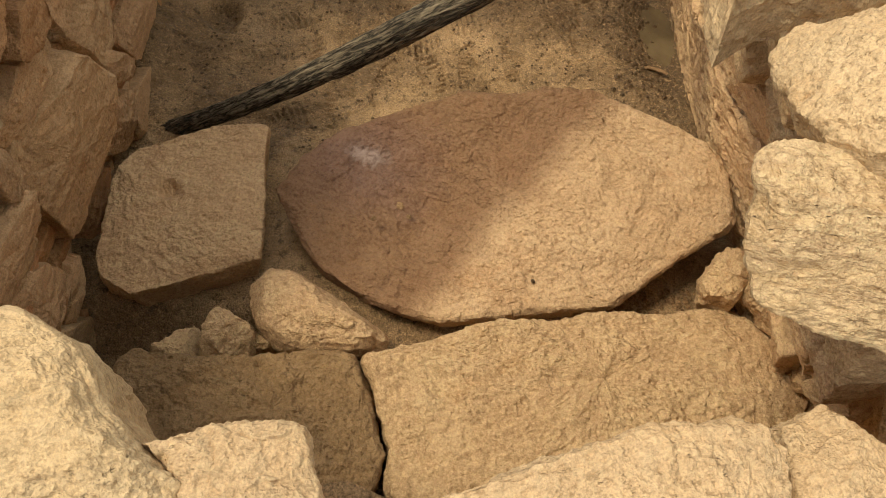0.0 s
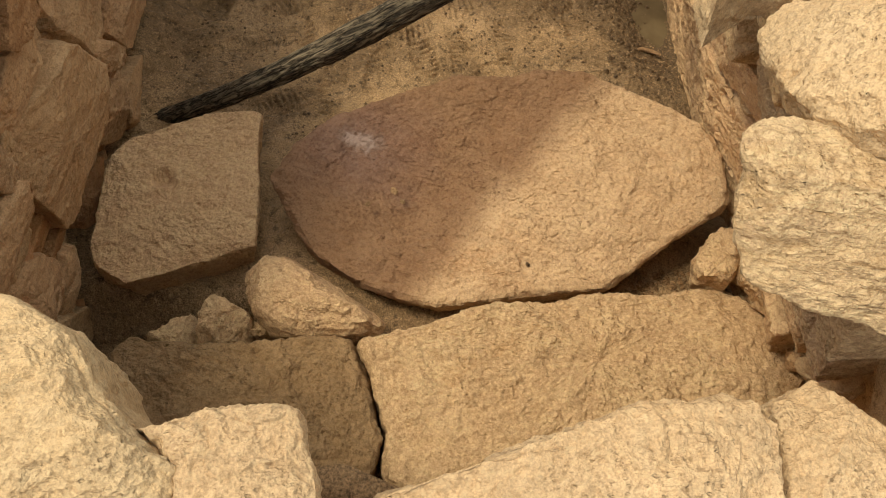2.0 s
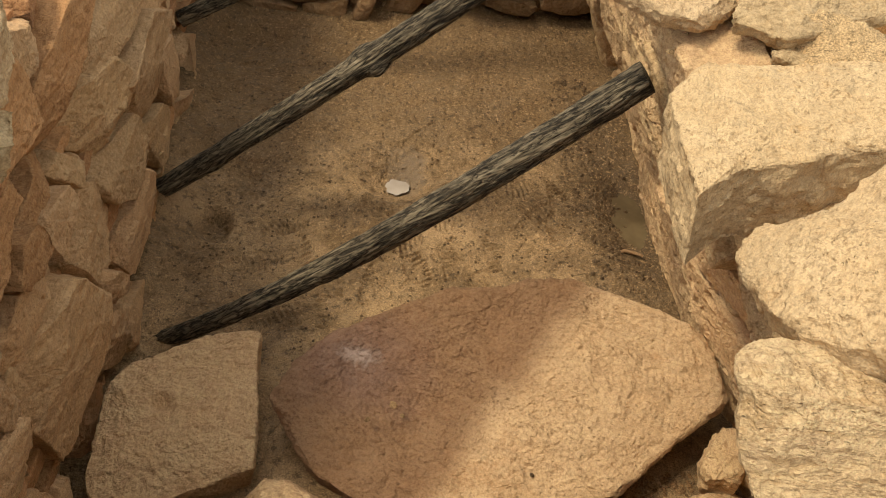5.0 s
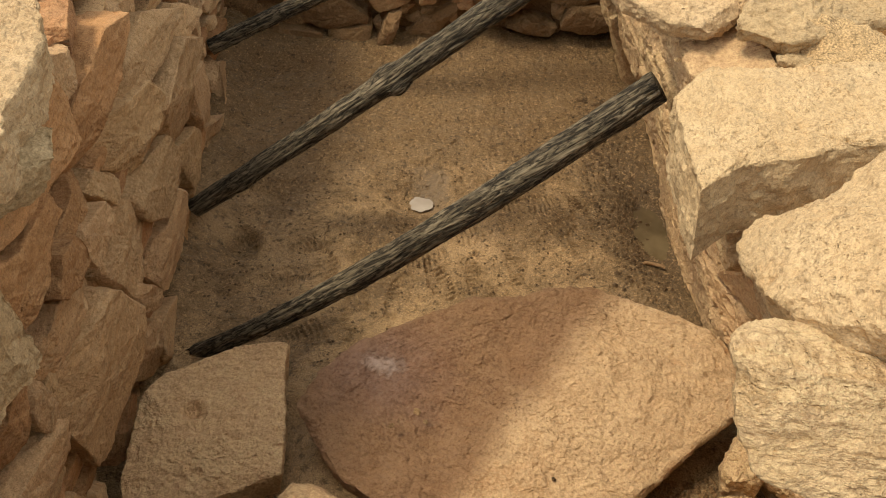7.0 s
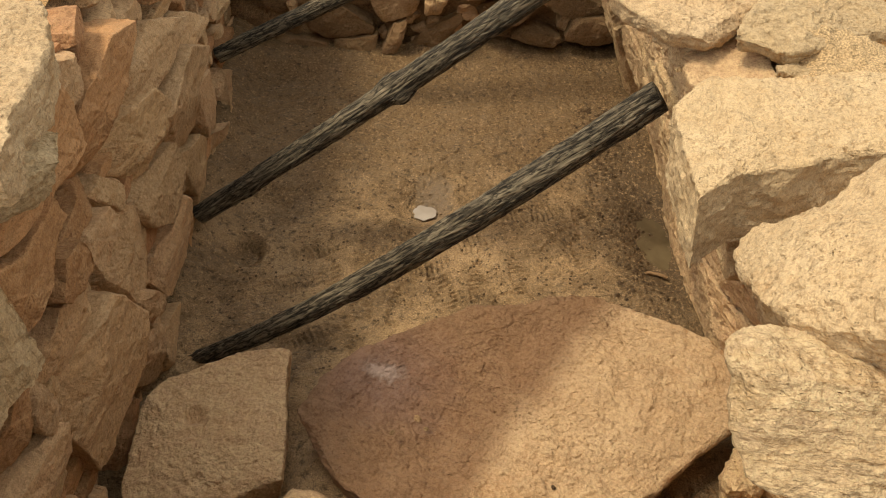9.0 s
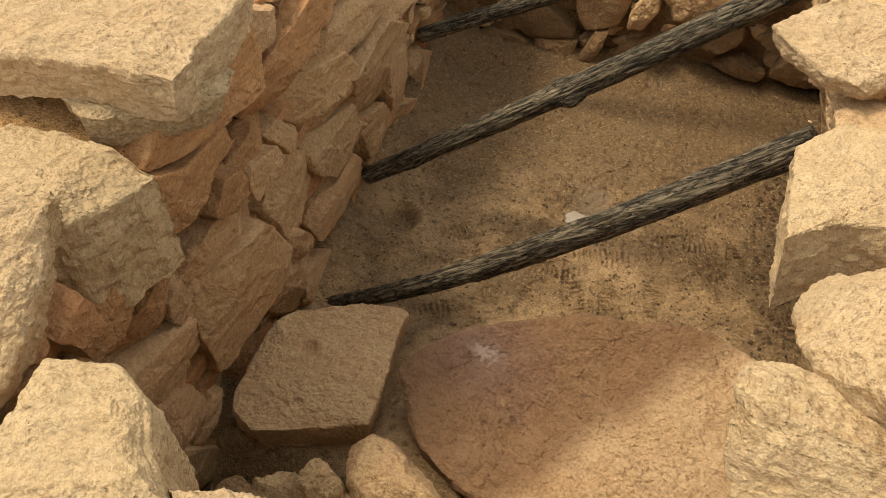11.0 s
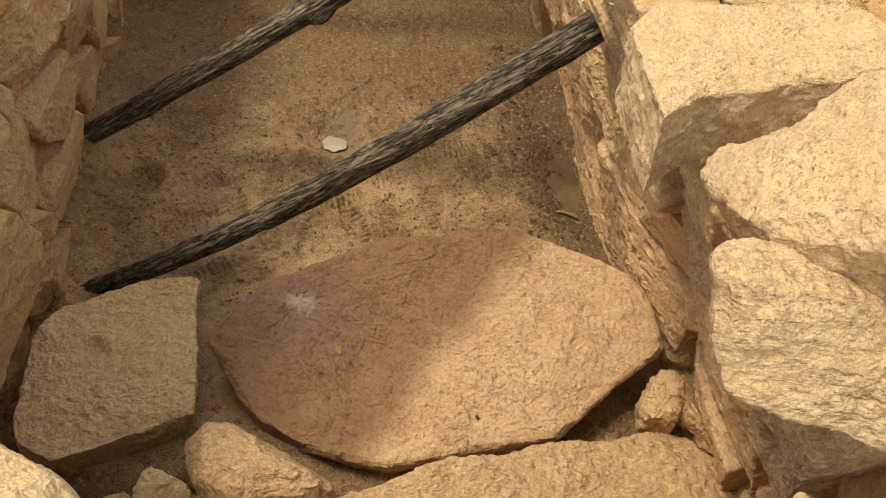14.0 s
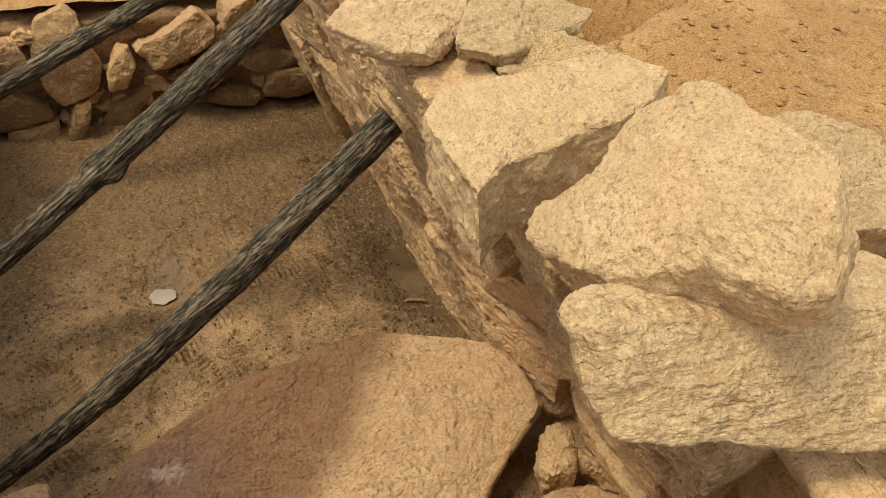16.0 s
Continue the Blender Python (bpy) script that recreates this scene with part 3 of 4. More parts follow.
stone("chink_stone", (1.318, 0.68, 0.62), 20, -30, [(-0.071, -0), (-0.058, 0.06), (0.006, 0.061), (0.08, -0.001), (0.063, -0.062), (-0.019, -0.058)], 0.2, INNER, edge=0.045, soften=2, label="small orange stone wedged at the wall foot", category="stone")
stone("rim_stone", (0.312, 0.226, 1.57), 0, 0, [(-0.307, -0.059), (-0.281, -0.035), (-0.232, -0.032), (-0.183, -0.023), (-0.147, 0.004), (-0.11, 0.024), (-0.057, 0.038), (-0.001, 0.039), (0.041, 0.042), (0.096, 0.059), (0.158, 0.06), (0.176, 0.074), (0.217, 0.081), (0.238, 0.07), (0.244, 0.021), (0.238, -0.05), (0.206, -0.156), (-0.297, -0.159)], 0.3, RIM, n=300, rings=72, sides=22, edge=0.008, rough=0.0075, taper=0.2, crown=0.012, layers=0.003, facets=5, shave=1.8, beds=0.9, soften=0, breaks=1, label="sunlit pale yellow sandstone on the pit rim", category="stone")
stone("rim_stone", (0.648, 0.228, 1.54), 0, 0, [(-0.069, 0.073), (0.018, 0.112), (0.042, 0.105), (0.07, 0.061), (0.098, -0.044), (0.005, -0.155), (-0.092, -0.156), (-0.073, 0.004)], 0.3, RIM, n=300, rings=72, sides=22, edge=0.008, rough=0.0075, taper=0.2, crown=0.012, layers=0.003, facets=5, shave=1.8, beds=0.9, soften=0, breaks=1, label="sunlit pale yellow sandstone on the pit rim", category="stone")
stone("rim_stone", (-0.14, 0.181, 1.63), 0, 0, [(-0.12, 0.046), (-0.087, 0.057), (-0.024, 0.068), (0.064, 0.066), (0.084, 0.018), (0.103, -0.025), (0.1, -0.119), (-0.042, -0.12), (-0.079, 0.009)], 0.3, RIM, n=300, rings=72, sides=22, edge=0.008, rough=0.0075, taper=0.2, crown=0.012, layers=0.003, facets=5, shave=1.8, beds=0.9, soften=0, breaks=1, label="sunlit pale yellow sandstone on the pit rim", category="stone")
stone("rim_boulder", (-0.332, 0.241, 1.661), 10, 20, [(-0.193, 0.181), (-0.044, 0.157), (-0.012, 0.127), (0.013, 0.099), (0.03, 0.059), (0.043, 0.002), (0.066, -0.052), (0.09, -0.092), (0.129, -0.137), (0.106, -0.232), (-0.228, -0.113)], 0.35, RIM, n=300, rings=72, sides=22, edge=0.012, rough=0.007, facets=8, crown=0.04, shave=3.0, beds=0.6, breaks=2, label="pale rough boulder on the near pit rim", category="boulder")
stone("rim_block", (0.749, 0.452, 1.694), 42, -8, [(-0.276, 0.113), (-0.238, 0.14), (-0.153, 0.146), (-0.037, 0.136), (0.122, 0.141), (0.349, 0.131), (0.513, 0.043), (0.433, -0.23), (0.152, -0.179), (0.033, -0.143), (-0.054, -0.122), (-0.112, -0.119), (-0.219, -0.092), (-0.25, -0.016), (-0.264, 0.05)], 0.22, BLOCK, n=340, rings=100, sides=24, edge=0.01, rough=0.007, soften=0, layers=0.003, taper=0.4, facets=4, folds=[(-0.277, 0.085, 0.3, 0.03, 0.75), (0.3, 0.03, -0.277, 0.085, 0.22)], label="large bedded sandstone block on the rim", category="stone block")
stone("rim_stone", (0.751, 0.735, 1.83), 38, -122, [(-0.093, -0.277), (-0.103, -0.221), (-0.101, -0.125), (-0.166, -0.072), (-0.239, -0.011), (-0.236, 0.055), (-0.259, 0.106), (-0.164, 0.147), (-0.057, 0.184), (0.06, 0.226), (0.128, 0.248), (0.2, 0.244), (0.282, 0.181), (0.28, 0.121), (0.209, 0.036), (0.192, -0.056), (0.177, -0.11), (0.128, -0.166), (-0.019, -0.254)], 0.16, RIM, n=300, rings=72, sides=22, edge=0.008, rough=0.0075, taper=0.1, crown=0.015, layers=0.003, facets=5, shave=1.5, beds=0.8, soften=0, folds=[(0.125, 0.25, 0.277, 0.118, 0.9), (0.176, 0.15, 0.145, -0.14, 0.5), (0.15, -0.13, -0.09, -0.12, 0.3)], label="sunlit pale yellow sandstone on the pit rim", category="stone")
stone("rim_stone", (0.78, 1.16, 1.66), 10, -110, [(-0.097, -0.208), (-0.221, -0.164), (-0.227, -0.05), (-0.272, 0.121), (-0.31, 0.268), (-0.184, 0.382), (-0.039, 0.285), (0.009, 0.203), (0.023, 0.132), (0.079, 0.048), (0.117, -0.053), (0.207, -0.128), (0.088, -0.165)], 0.19, RIM, n=300, rings=72, sides=22, edge=0.008, rough=0.0075, taper=-0.02, crown=0.012, layers=0.003, facets=5, shave=1.5, beds=0.7, soften=0, label="sunlit pale yellow sandstone on the pit rim", category="stone")
stone("flat_stone", (0.771, 1.788, 1.621), 8, -20, [(-0.204, -0.034), (-0.152, 0.058), (-0.105, 0.179), (0.206, 0.215), (0.182, 0.065), (0.127, -0.101), (0.079, -0.143), (-0.024, -0.144), (-0.109, -0.097)], 0.06, RIM, n=200, rings=46, sides=14, edge=0.006, rough=0.008, layers=0.004, crown=0.008, beds=1.0, soften=0, facets=4, shave=1.0, label="flat broken sandstone lying on the wall top", category="stone")
stone("flat_stone", (1.081, 1.683, 1.641), 8, 0, [(-0.254, -0.087), (-0.119, 0.089), (-0.045, 0.165), (0.129, 0.139), (0.232, 0.002), (0.166, -0.058), (0.006, -0.111), (-0.114, -0.139)], 0.05, RIM, n=200, rings=46, sides=14, edge=0.006, rough=0.008, layers=0.004, crown=0.008, beds=1.0, soften=0, facets=4, shave=1.0, label="flat broken sandstone lying on the wall top", category="stone")
stone("flat_stone", (1.023, 1.509, 1.58), 8, 0, [(-0.084, 0.035), (0.018, 0.066), (0.104, -0.003), (0.061, -0.044), (-0.013, -0.053), (-0.087, -0.001)], 0.05, RIM, n=200, rings=46, sides=14, edge=0.006, rough=0.008, layers=0.004, crown=0.008, beds=1.0, soften=0, facets=4, shave=1.0, label="flat broken sandstone lying on the wall top", category="stone")
stone("rim_stone", (1.425, 0.857, 1.661), 12, 0, [(-0.074, 0.156), (-0.015, 0.163), (0.079, 0.104), (0.206, 0), (0.047, -0.22), (-0.155, -0.182), (-0.089, -0.021)], 0.2, RIM, n=300, rings=72, sides=22, edge=0.008, rough=0.0075, taper=0.2, crown=0.012, layers=0.003, facets=5, shave=1.8, beds=0.9, soften=0, breaks=1, label="sunlit pale yellow sandstone on the pit rim", category="stone")
stone("rim_slab", (-1.018, 1.278, 1.64), 0, 0, [(-0.406, -0.218), (-0.166, -0.203), (-0.027, -0.182), (0.115, -0.172), (0.293, -0.177), (0.254, -0.027), (0.258, 0.109), (0.249, 0.255), (0.165, 0.46), (-0.735, 0.156)], 0.13, RIM, n=300, rings=72, sides=22, edge=0.012, rough=0.009, layers=0.003, facets=4, shave=1.5, taper=0.04, label="pale flat sandstone slab capping the rubble wall", category="slab")
stone("rim_stone", (-0.974, 1.129, 1.52), 0, 0, [(-0.207, 0.043), (-0.031, -0.084), (0.042, -0.072), (0.205, 0.05), (0.265, 0.128), (0.225, 0.249), (-0.057, 0.205)], 0.1, RIM, n=300, rings=72, sides=22, edge=0.008, rough=0.0075, taper=0.2, crown=0.012, layers=0.003, facets=4, shave=1.5, beds=0.9, soften=0, label="sunlit pale yellow sandstone on the pit rim", category="stone")
stone("rim_stone", (-0.994, 0.894, 1.48), 0, 0, [(-0.4, -0.01), (-0.188, 0.12), (-0.06, 0.13), (0.099, 0.125), (0.202, 0.12), (0.192, 0.044), (0.149, -0.069), (0.116, -0.135), (-0.095, -0.255)], 0.36, RIM, n=300, rings=72, sides=22, edge=0.008, rough=0.0075, taper=-0.03, crown=0.012, layers=0.003, facets=4, shave=1.5, beds=0.9, soften=0, breaks=1, label="sunlit pale yellow sandstone on the pit rim", category="stone")
stone("rim_stone", (-0.729, 0.541, 1.647), 35, 50, [(-0.048, 0.132), (0.007, 0.119), (0.07, 0.105), (0.072, 0.081), (0.096, 0.093), (0.047, 0.009), (0.013, -0.058), (-0.061, -0.15), (-0.118, -0.207), (-0.179, -0.233), (-0.232, -0.202), (-0.126, 0.155)], 0.2, RIM, n=300, rings=72, sides=22, edge=0.008, rough=0.0075, taper=0.05, crown=0.012, layers=0.003, facets=4, shave=1.5, beds=0.9, soften=0, label="sunlit pale yellow sandstone on the pit rim", category="stone")
stone("stone", (-0.827, 1.35, 1.038), 95, 90, [(-0.119, 0.023), (-0.045, 0.11), (0.093, 0.039), (0.118, -0.057), (0.03, -0.082), (-0.077, -0.031)], 0.15, RUST, edge=0.004, rough=0.0055, taper=0.02, n=130, rings=26, facets=6, shave=2.2, layers=0.0032, beds=0.6, crown=0.0, breaks=2, soften=0, parent=wall_left)
stone("stone", (-0.844, 1.585, 0.929), 86, 84, [(-0.094, 0.094), (0.103, 0.038), (0.12, -0.021), (-0.015, -0.07), (-0.113, -0.04)], 0.15, WALL, edge=0.004, rough=0.0055, taper=0.02, n=130, rings=26, facets=6, shave=2.2, layers=0.0032, beds=0.6, crown=0.0, breaks=2, soften=0, parent=wall_left)
stone("stone", (-0.871, 1.383, 0.834), 94, 87, [(-0.281, 0.054), (-0.251, 0.103), (-0.119, 0.165), (0.075, 0.063), (0.303, -0.044), (0.318, -0.1), (0.203, -0.129), (0.001, -0.106), (-0.247, -0.005)], 0.15, WALL, edge=0.004, rough=0.0055, taper=0.02, n=130, rings=26, facets=6, shave=2.2, layers=0.0032, beds=0.6, crown=0.0, breaks=2, soften=0, parent=wall_left)
stone("stone", (-0.885, 1.81, 0.64), 87, 90, [(-0.043, 0.252), (0.15, 0.079), (0.181, -0.065), (0.133, -0.117), (-0.029, -0.16), (-0.136, -0.152), (-0.181, 0.043), (-0.075, 0.12)], 0.15, WALL, edge=0.004, rough=0.0055, taper=0.02, n=130, rings=26, facets=6, shave=2.2, layers=0.0032, beds=0.6, crown=0.0, breaks=2, soften=0, parent=wall_left)
stone("stone", (-0.889, 1.839, 0.884), 84, 95, [(-0.015, 0.105), (0.123, -0.077), (0.054, -0.078), (-0.03, -0.057), (-0.132, 0.106)], 0.15, WALL, edge=0.004, rough=0.0055, taper=0.02, n=130, rings=26, facets=6, shave=2.2, layers=0.0032, beds=0.6, crown=0.0, breaks=2, soften=0, parent=wall_left)
stone("stone", (-0.873, 2.132, 0.857), 88, 82, [(-0.265, 0.126), (-0.118, 0.159), (0.171, 0.102), (0.283, -0.059), (0.17, -0.132), (-0.064, -0.132), (-0.177, -0.065)], 0.15, WALL, edge=0.004, rough=0.0055, taper=0.02, n=130, rings=26, facets=6, shave=2.2, layers=0.0032, beds=0.6, crown=0.0, breaks=2, soften=0, parent=wall_left)
stone("stone", (-0.855, 2.147, 0.601), 85, 83, [(-0.133, 0.127), (0.051, 0.113), (0.195, 0.09), (0.214, -0.121), (0.072, -0.145), (-0.028, -0.136), (-0.162, -0.026), (-0.21, 0.098)], 0.15, WALL, edge=0.004, rough=0.0055, taper=0.02, n=130, rings=26, facets=6, shave=2.2, layers=0.0032, beds=0.6, crown=0.0, breaks=2, soften=0, parent=wall_left)
stone("stone", (-0.829, 2.672, 0.663), 95, 89, [(-0.369, 0.148), (-0.178, 0.195), (0.029, 0.216), (0.336, 0.024), (0.259, -0.011), (0.063, -0.016), (0.134, -0.229), (0.017, -0.251), (-0.292, -0.076)], 0.15, WALL, edge=0.004, rough=0.0055, taper=0.02, n=130, rings=26, facets=6, shave=2.2, layers=0.0032, beds=0.6, crown=0.0, breaks=2, soften=0, parent=wall_left)
stone("stone", (-0.881, 2.695, 0.27), 92, 89, [(-0.17, 0.022), (-0.197, 0.203), (0.066, 0.117), (0.252, -0.089), (0.148, -0.144), (-0.099, -0.109)], 0.15, WALL, edge=0.004, rough=0.0055, taper=0.02, n=130, rings=26, facets=6, shave=2.2, layers=0.0032, beds=0.6, crown=0.0, breaks=2, soften=0, parent=wall_left)
stone("stone", (-0.872, 2.162, 0.3), 89, 83, [(-0.133, 0.111), (0, 0.068), (0.173, 0.134), (0.238, 0.016), (0.193, -0.09), (-0.042, -0.15), (-0.194, -0.12), (-0.234, 0.031)], 0.15, WALL, edge=0.004, rough=0.0055, taper=0.02, n=130, rings=26, facets=6, shave=2.2, layers=0.0032, beds=0.6, crown=0.0, breaks=2, soften=0, parent=wall_left)
stone("stone", (-0.838, 1.291, 0.621), 95, 82, [(-0.218, 0.271), (-0.083, 0.207), (0.178, 0.189), (0.242, 0.119), (0.305, -0.042), (0.212, -0.18), (0.054, -0.208), (-0.096, -0.237), (-0.183, -0.237), (-0.206, -0.021), (-0.204, 0.137)], 0.15, WALL, edge=0.004, rough=0.0055, taper=0.02, n=130, rings=26, facets=6, shave=2.2, layers=0.0032, beds=0.6, crown=0.0, breaks=2, soften=0, parent=wall_left)
stone("stone", (-0.83, 1.723, 0.452), 94, 82, [(-0.081, 0.058), (0.004, 0.075), (0.07, -0.022), (0.055, -0.095), (-0.048, -0.016)], 0.15, WALL, edge=0.004, rough=0.0055, taper=0.02, n=130, rings=26, facets=6, shave=2.2, layers=0.0032, beds=0.6, crown=0.0, breaks=2, soften=0, parent=wall_left)
stone("stone", (-0.848, 1.65, 0.292), 92, 97, [(-0.113, 0.207), (0.017, 0.147), (0.131, -0.029), (0.09, -0.092), (0.048, -0.253), (-0.172, 0.018)], 0.15, WALL, edge=0.004, rough=0.0055, taper=0.02, n=130, rings=26, facets=6, shave=2.2, layers=0.0032, beds=0.6, crown=0.0, breaks=2, soften=0, parent=wall_left)
stone("stone", (-0.885, 1.981, -0.004), 86, 95, [(-0.215, 0.221), (0.181, 0.012), (0.293, -0.099), (0.117, -0.119), (-0.122, -0.055), (-0.253, 0.039)], 0.15, WALL, edge=0.004, rough=0.0055, taper=0.02, n=130, rings=26, facets=6, shave=2.2, layers=0.0032, beds=0.6, crown=0.0, breaks=2, soften=0, parent=wall_left)
stone("stone", (-0.826, 0.867, 0.803), 84, 82, [(-0.136, 0.13), (0.03, 0.097), (0.151, 0.07), (0.174, -0.013), (0.127, -0.069), (0.048, -0.086), (-0.112, -0.083), (-0.153, -0.073), (-0.13, 0.029)], 0.15, WALL, edge=0.004, rough=0.0055, taper=0.02, n=130, rings=26, facets=6, shave=2.2, layers=0.0032, beds=0.6, crown=0.0, breaks=2, soften=0, parent=wall_left)
stone("stone", (-0.874, 0.846, 0.471), 89, 98, [(-0.077, 0.195), (0.077, 0.117), (0.149, 0.032), (0.189, -0.161), (0.077, -0.126), (-0.098, -0.08), (-0.184, -0.067), (-0.133, 0.091)], 0.15, WALL, edge=0.004, rough=0.0055, taper=0.02, n=130, rings=26, facets=6, shave=2.2, layers=0.0032, beds=0.6, crown=0.0, breaks=2, soften=0, parent=wall_left)
stone("stone", (-0.886, 0.982, 0.272), 86, 84, [(-0.093, 0.003), (0.068, 0.092), (0.127, 0.046), (0.051, -0.028), (-0.059, -0.076), (-0.095, -0.039)], 0.15, WALL, edge=0.004, rough=0.0055, taper=0.02, n=130, rings=26, facets=6, shave=2.2, layers=0.0032, beds=0.6, crown=0.0, breaks=2, soften=0, parent=wall_left)
stone("stone", (-0.832, 0.992, 0.921), 91, 84, [(-0.046, 0.068), (0.041, 0.124), (0.044, -0.091), (0.01, -0.089), (-0.049, -0.013)], 0.15, WALL, edge=0.004, rough=0.0055, taper=0.02, n=130, rings=26, facets=6, shave=2.2, layers=0.0032, beds=0.6, crown=0.0, breaks=2, soften=0, parent=wall_left)
stone("stone", (-0.876, 0.946, 0.833), 88, 92, [(-0.083, 0.063), (0.017, 0.031), (0.084, -0.024), (0.027, -0.05), (-0.045, -0.019)], 0.15, WALL, edge=0.004, rough=0.0055, taper=0.02, n=130, rings=26, facets=6, shave=2.2, layers=0.0032, beds=0.6, crown=0.0, breaks=2, soften=0, parent=wall_left)
stone("stone", (-0.852, 0.924, 1.013), 93, 82, [(-0.191, -0.046), (-0.065, 0.018), (0.029, 0.089), (0.158, 0.102), (0.19, 0.057), (0.099, -0.012), (-0.055, -0.099), (-0.166, -0.108)], 0.15, RUST, edge=0.004, rough=0.0055, taper=0.02, n=130, rings=26, facets=6, shave=2.2, layers=0.0032, beds=0.6, crown=0.0, breaks=2, soften=0, parent=wall_left)
stone("stone", (-0.83, 0.683, 1.231), 93, 84, [(-0.086, 0.035), (0.022, 0.087), (0.044, 0.019), (0.045, -0.062), (-0.025, -0.08)], 0.15, RUST, edge=0.004, rough=0.0055, taper=0.02, n=130, rings=26, facets=6, shave=2.2, layers=0.0032, beds=0.6, crown=0.0, breaks=2, soften=0, parent=wall_left)
stone("stone", (-0.847, 0.764, 1.13), 95, 89, [(-0.008, 0.125), (0.076, 0.085), (0.094, -0.029), (0.023, -0.105), (-0.083, -0.077), (-0.102, 0)], 0.15, RUST, edge=0.004, rough=0.0055, taper=0.02, n=130, rings=26, facets=6, shave=2.2, layers=0.0032, beds=0.6, crown=0.0, breaks=2, soften=0, parent=wall_left)
stone("stone", (-0.768, 0.497, 1.454), 95, 83, [(-0.068, 0.064), (0.028, 0.049), (0.091, -0.025), (0.069, -0.05), (-0.019, -0.029), (-0.1, -0.01)], 0.15, WALL, edge=0.004, rough=0.0055, taper=0.02, n=130, rings=26, facets=6, shave=2.2, layers=0.0032, beds=0.6, crown=0.0, breaks=2, soften=0, parent=wall_left)
stone("stone", (-0.828, 0.543, 1.304), 83, 96, [(-0.076, 0.058), (0.015, 0.048), (0.058, -0.027), (0.049, -0.057), (-0.046, -0.023)], 0.15, RUST, edge=0.004, rough=0.0055, taper=0.02, n=130, rings=26, facets=6, shave=2.2, layers=0.0032, beds=0.6, crown=0.0, breaks=2, soften=0, parent=wall_left)
stone("stone", (-0.873, 2.405, 0.976), 83, 83, [(-0.299, -0.012), (-0.282, 0.082), (0.144, 0.104), (0.421, -0.032), (0.133, -0.071), (-0.117, -0.069)], 0.15, WALL, edge=0.004, rough=0.0055, taper=0.02, n=130, rings=26, facets=6, shave=2.2, layers=0.0032, beds=0.6, crown=0.0, breaks=2, soften=0, parent=wall_left)
stone("stone", (-0.88, 2.741, 0.798), 82, 82, [(-0.321, 0.046), (-0.081, 0.079), (0.203, 0.103), (0.37, -0.036), (0.154, -0.043), (-0.125, -0.042), (-0.202, -0.107)], 0.15, WALL, edge=0.004, rough=0.0055, taper=0.02, n=130, rings=26, facets=6, shave=2.2, layers=0.0032, beds=0.6, crown=0.0, breaks=2, soften=0, parent=wall_left)
stone("stone", (-0.844, 1.716, 1.396), 89, 81, [(-0.09, 0.111), (0.153, -0.013), (0.072, -0.072), (-0.051, -0.058), (-0.084, 0.033)], 0.15, WALL, edge=0.004, rough=0.0055, taper=0.02, n=130, rings=26, facets=6, shave=2.2, layers=0.0032, beds=0.6, crown=0.0, breaks=2, soften=0, parent=wall_left)
stone("stone", (-0.85, 1.861, 1.195), 87, 82, [(-0.132, 0.095), (0.006, 0.102), (0.164, 0.146), (0.347, 0.099), (0.154, -0.024), (0.027, -0.065), (-0.107, -0.144), (-0.207, -0.129), (-0.253, -0.081)], 0.15, RUST, edge=0.004, rough=0.0055, taper=0.02, n=130, rings=26, facets=6, shave=2.2, layers=0.0032, beds=0.6, crown=0.0, breaks=2, soften=0, parent=wall_left)
stone("stone", (-0.884, 1.589, 1.039), 85, 91, [(-0.2, 0.048), (0.076, 0.051), (0.233, -0.009), (0.122, -0.052), (-0.062, -0.036), (-0.168, -0.002)], 0.15, RUST, edge=0.004, rough=0.0055, taper=0.02, n=130, rings=26, facets=6, shave=2.2, layers=0.0032, beds=0.6, crown=0.0, breaks=2, soften=0, parent=wall_left)
stone("stone", (-0.821, 1.121, 1.231), 87, 86, [(-0.329, -0.003), (-0.089, 0.144), (0.037, 0.081), (0.24, 0.079), (0.278, 0.021), (0.172, -0.005), (0.085, -0.064), (-0.013, -0.086), (-0.151, -0.087), (-0.23, -0.079)], 0.15, RUST, edge=0.004, rough=0.0055, taper=0.02, n=120, rings=24, facets=6, shave=2.2, layers=0.0032, beds=0.6, crown=0.0, breaks=2, soften=0, parent=wall_left)
stone("stone", (-0.827, 1.401, 1.377), 87, 92, [(-0.355, -0.005), (-0.262, 0.102), (-0.122, 0.072), (0.207, 0.15), (0.258, 0.008), (0.245, -0.127), (0.111, -0.12), (-0.083, -0.08)], 0.15, RUST, edge=0.004, rough=0.0055, taper=0.02, n=120, rings=24, facets=6, shave=2.2, layers=0.0032, beds=0.6, crown=0.0, breaks=2, soften=0, parent=wall_left)
stone("stone", (-0.888, 2.582, -0.018), 85, 86, [(-0.026, 0.039), (0.158, 0.045), (0.319, 0.076), (0.201, -0.067), (-0.046, -0.14), (-0.282, -0.01), (-0.323, 0.057)], 0.15, WALL, edge=0.004, rough=0.0055, taper=0.02, n=130, rings=26, facets=6, shave=2.2, layers=0.0032, beds=0.6, crown=0.0, breaks=2, soften=0, parent=wall_left)
stone("stone", (-0.885, 0.861, 0.171), 93, 90, [(-0.148, 0.161), (-0.029, 0.185), (0.123, -0.043), (0.095, -0.214), (-0.041, -0.089)], 0.15, WALL, edge=0.004, rough=0.0055, taper=0.02, n=130, rings=26, facets=6, shave=2.2, layers=0.0032, beds=0.6, crown=0.0, breaks=2, soften=0, parent=wall_left)
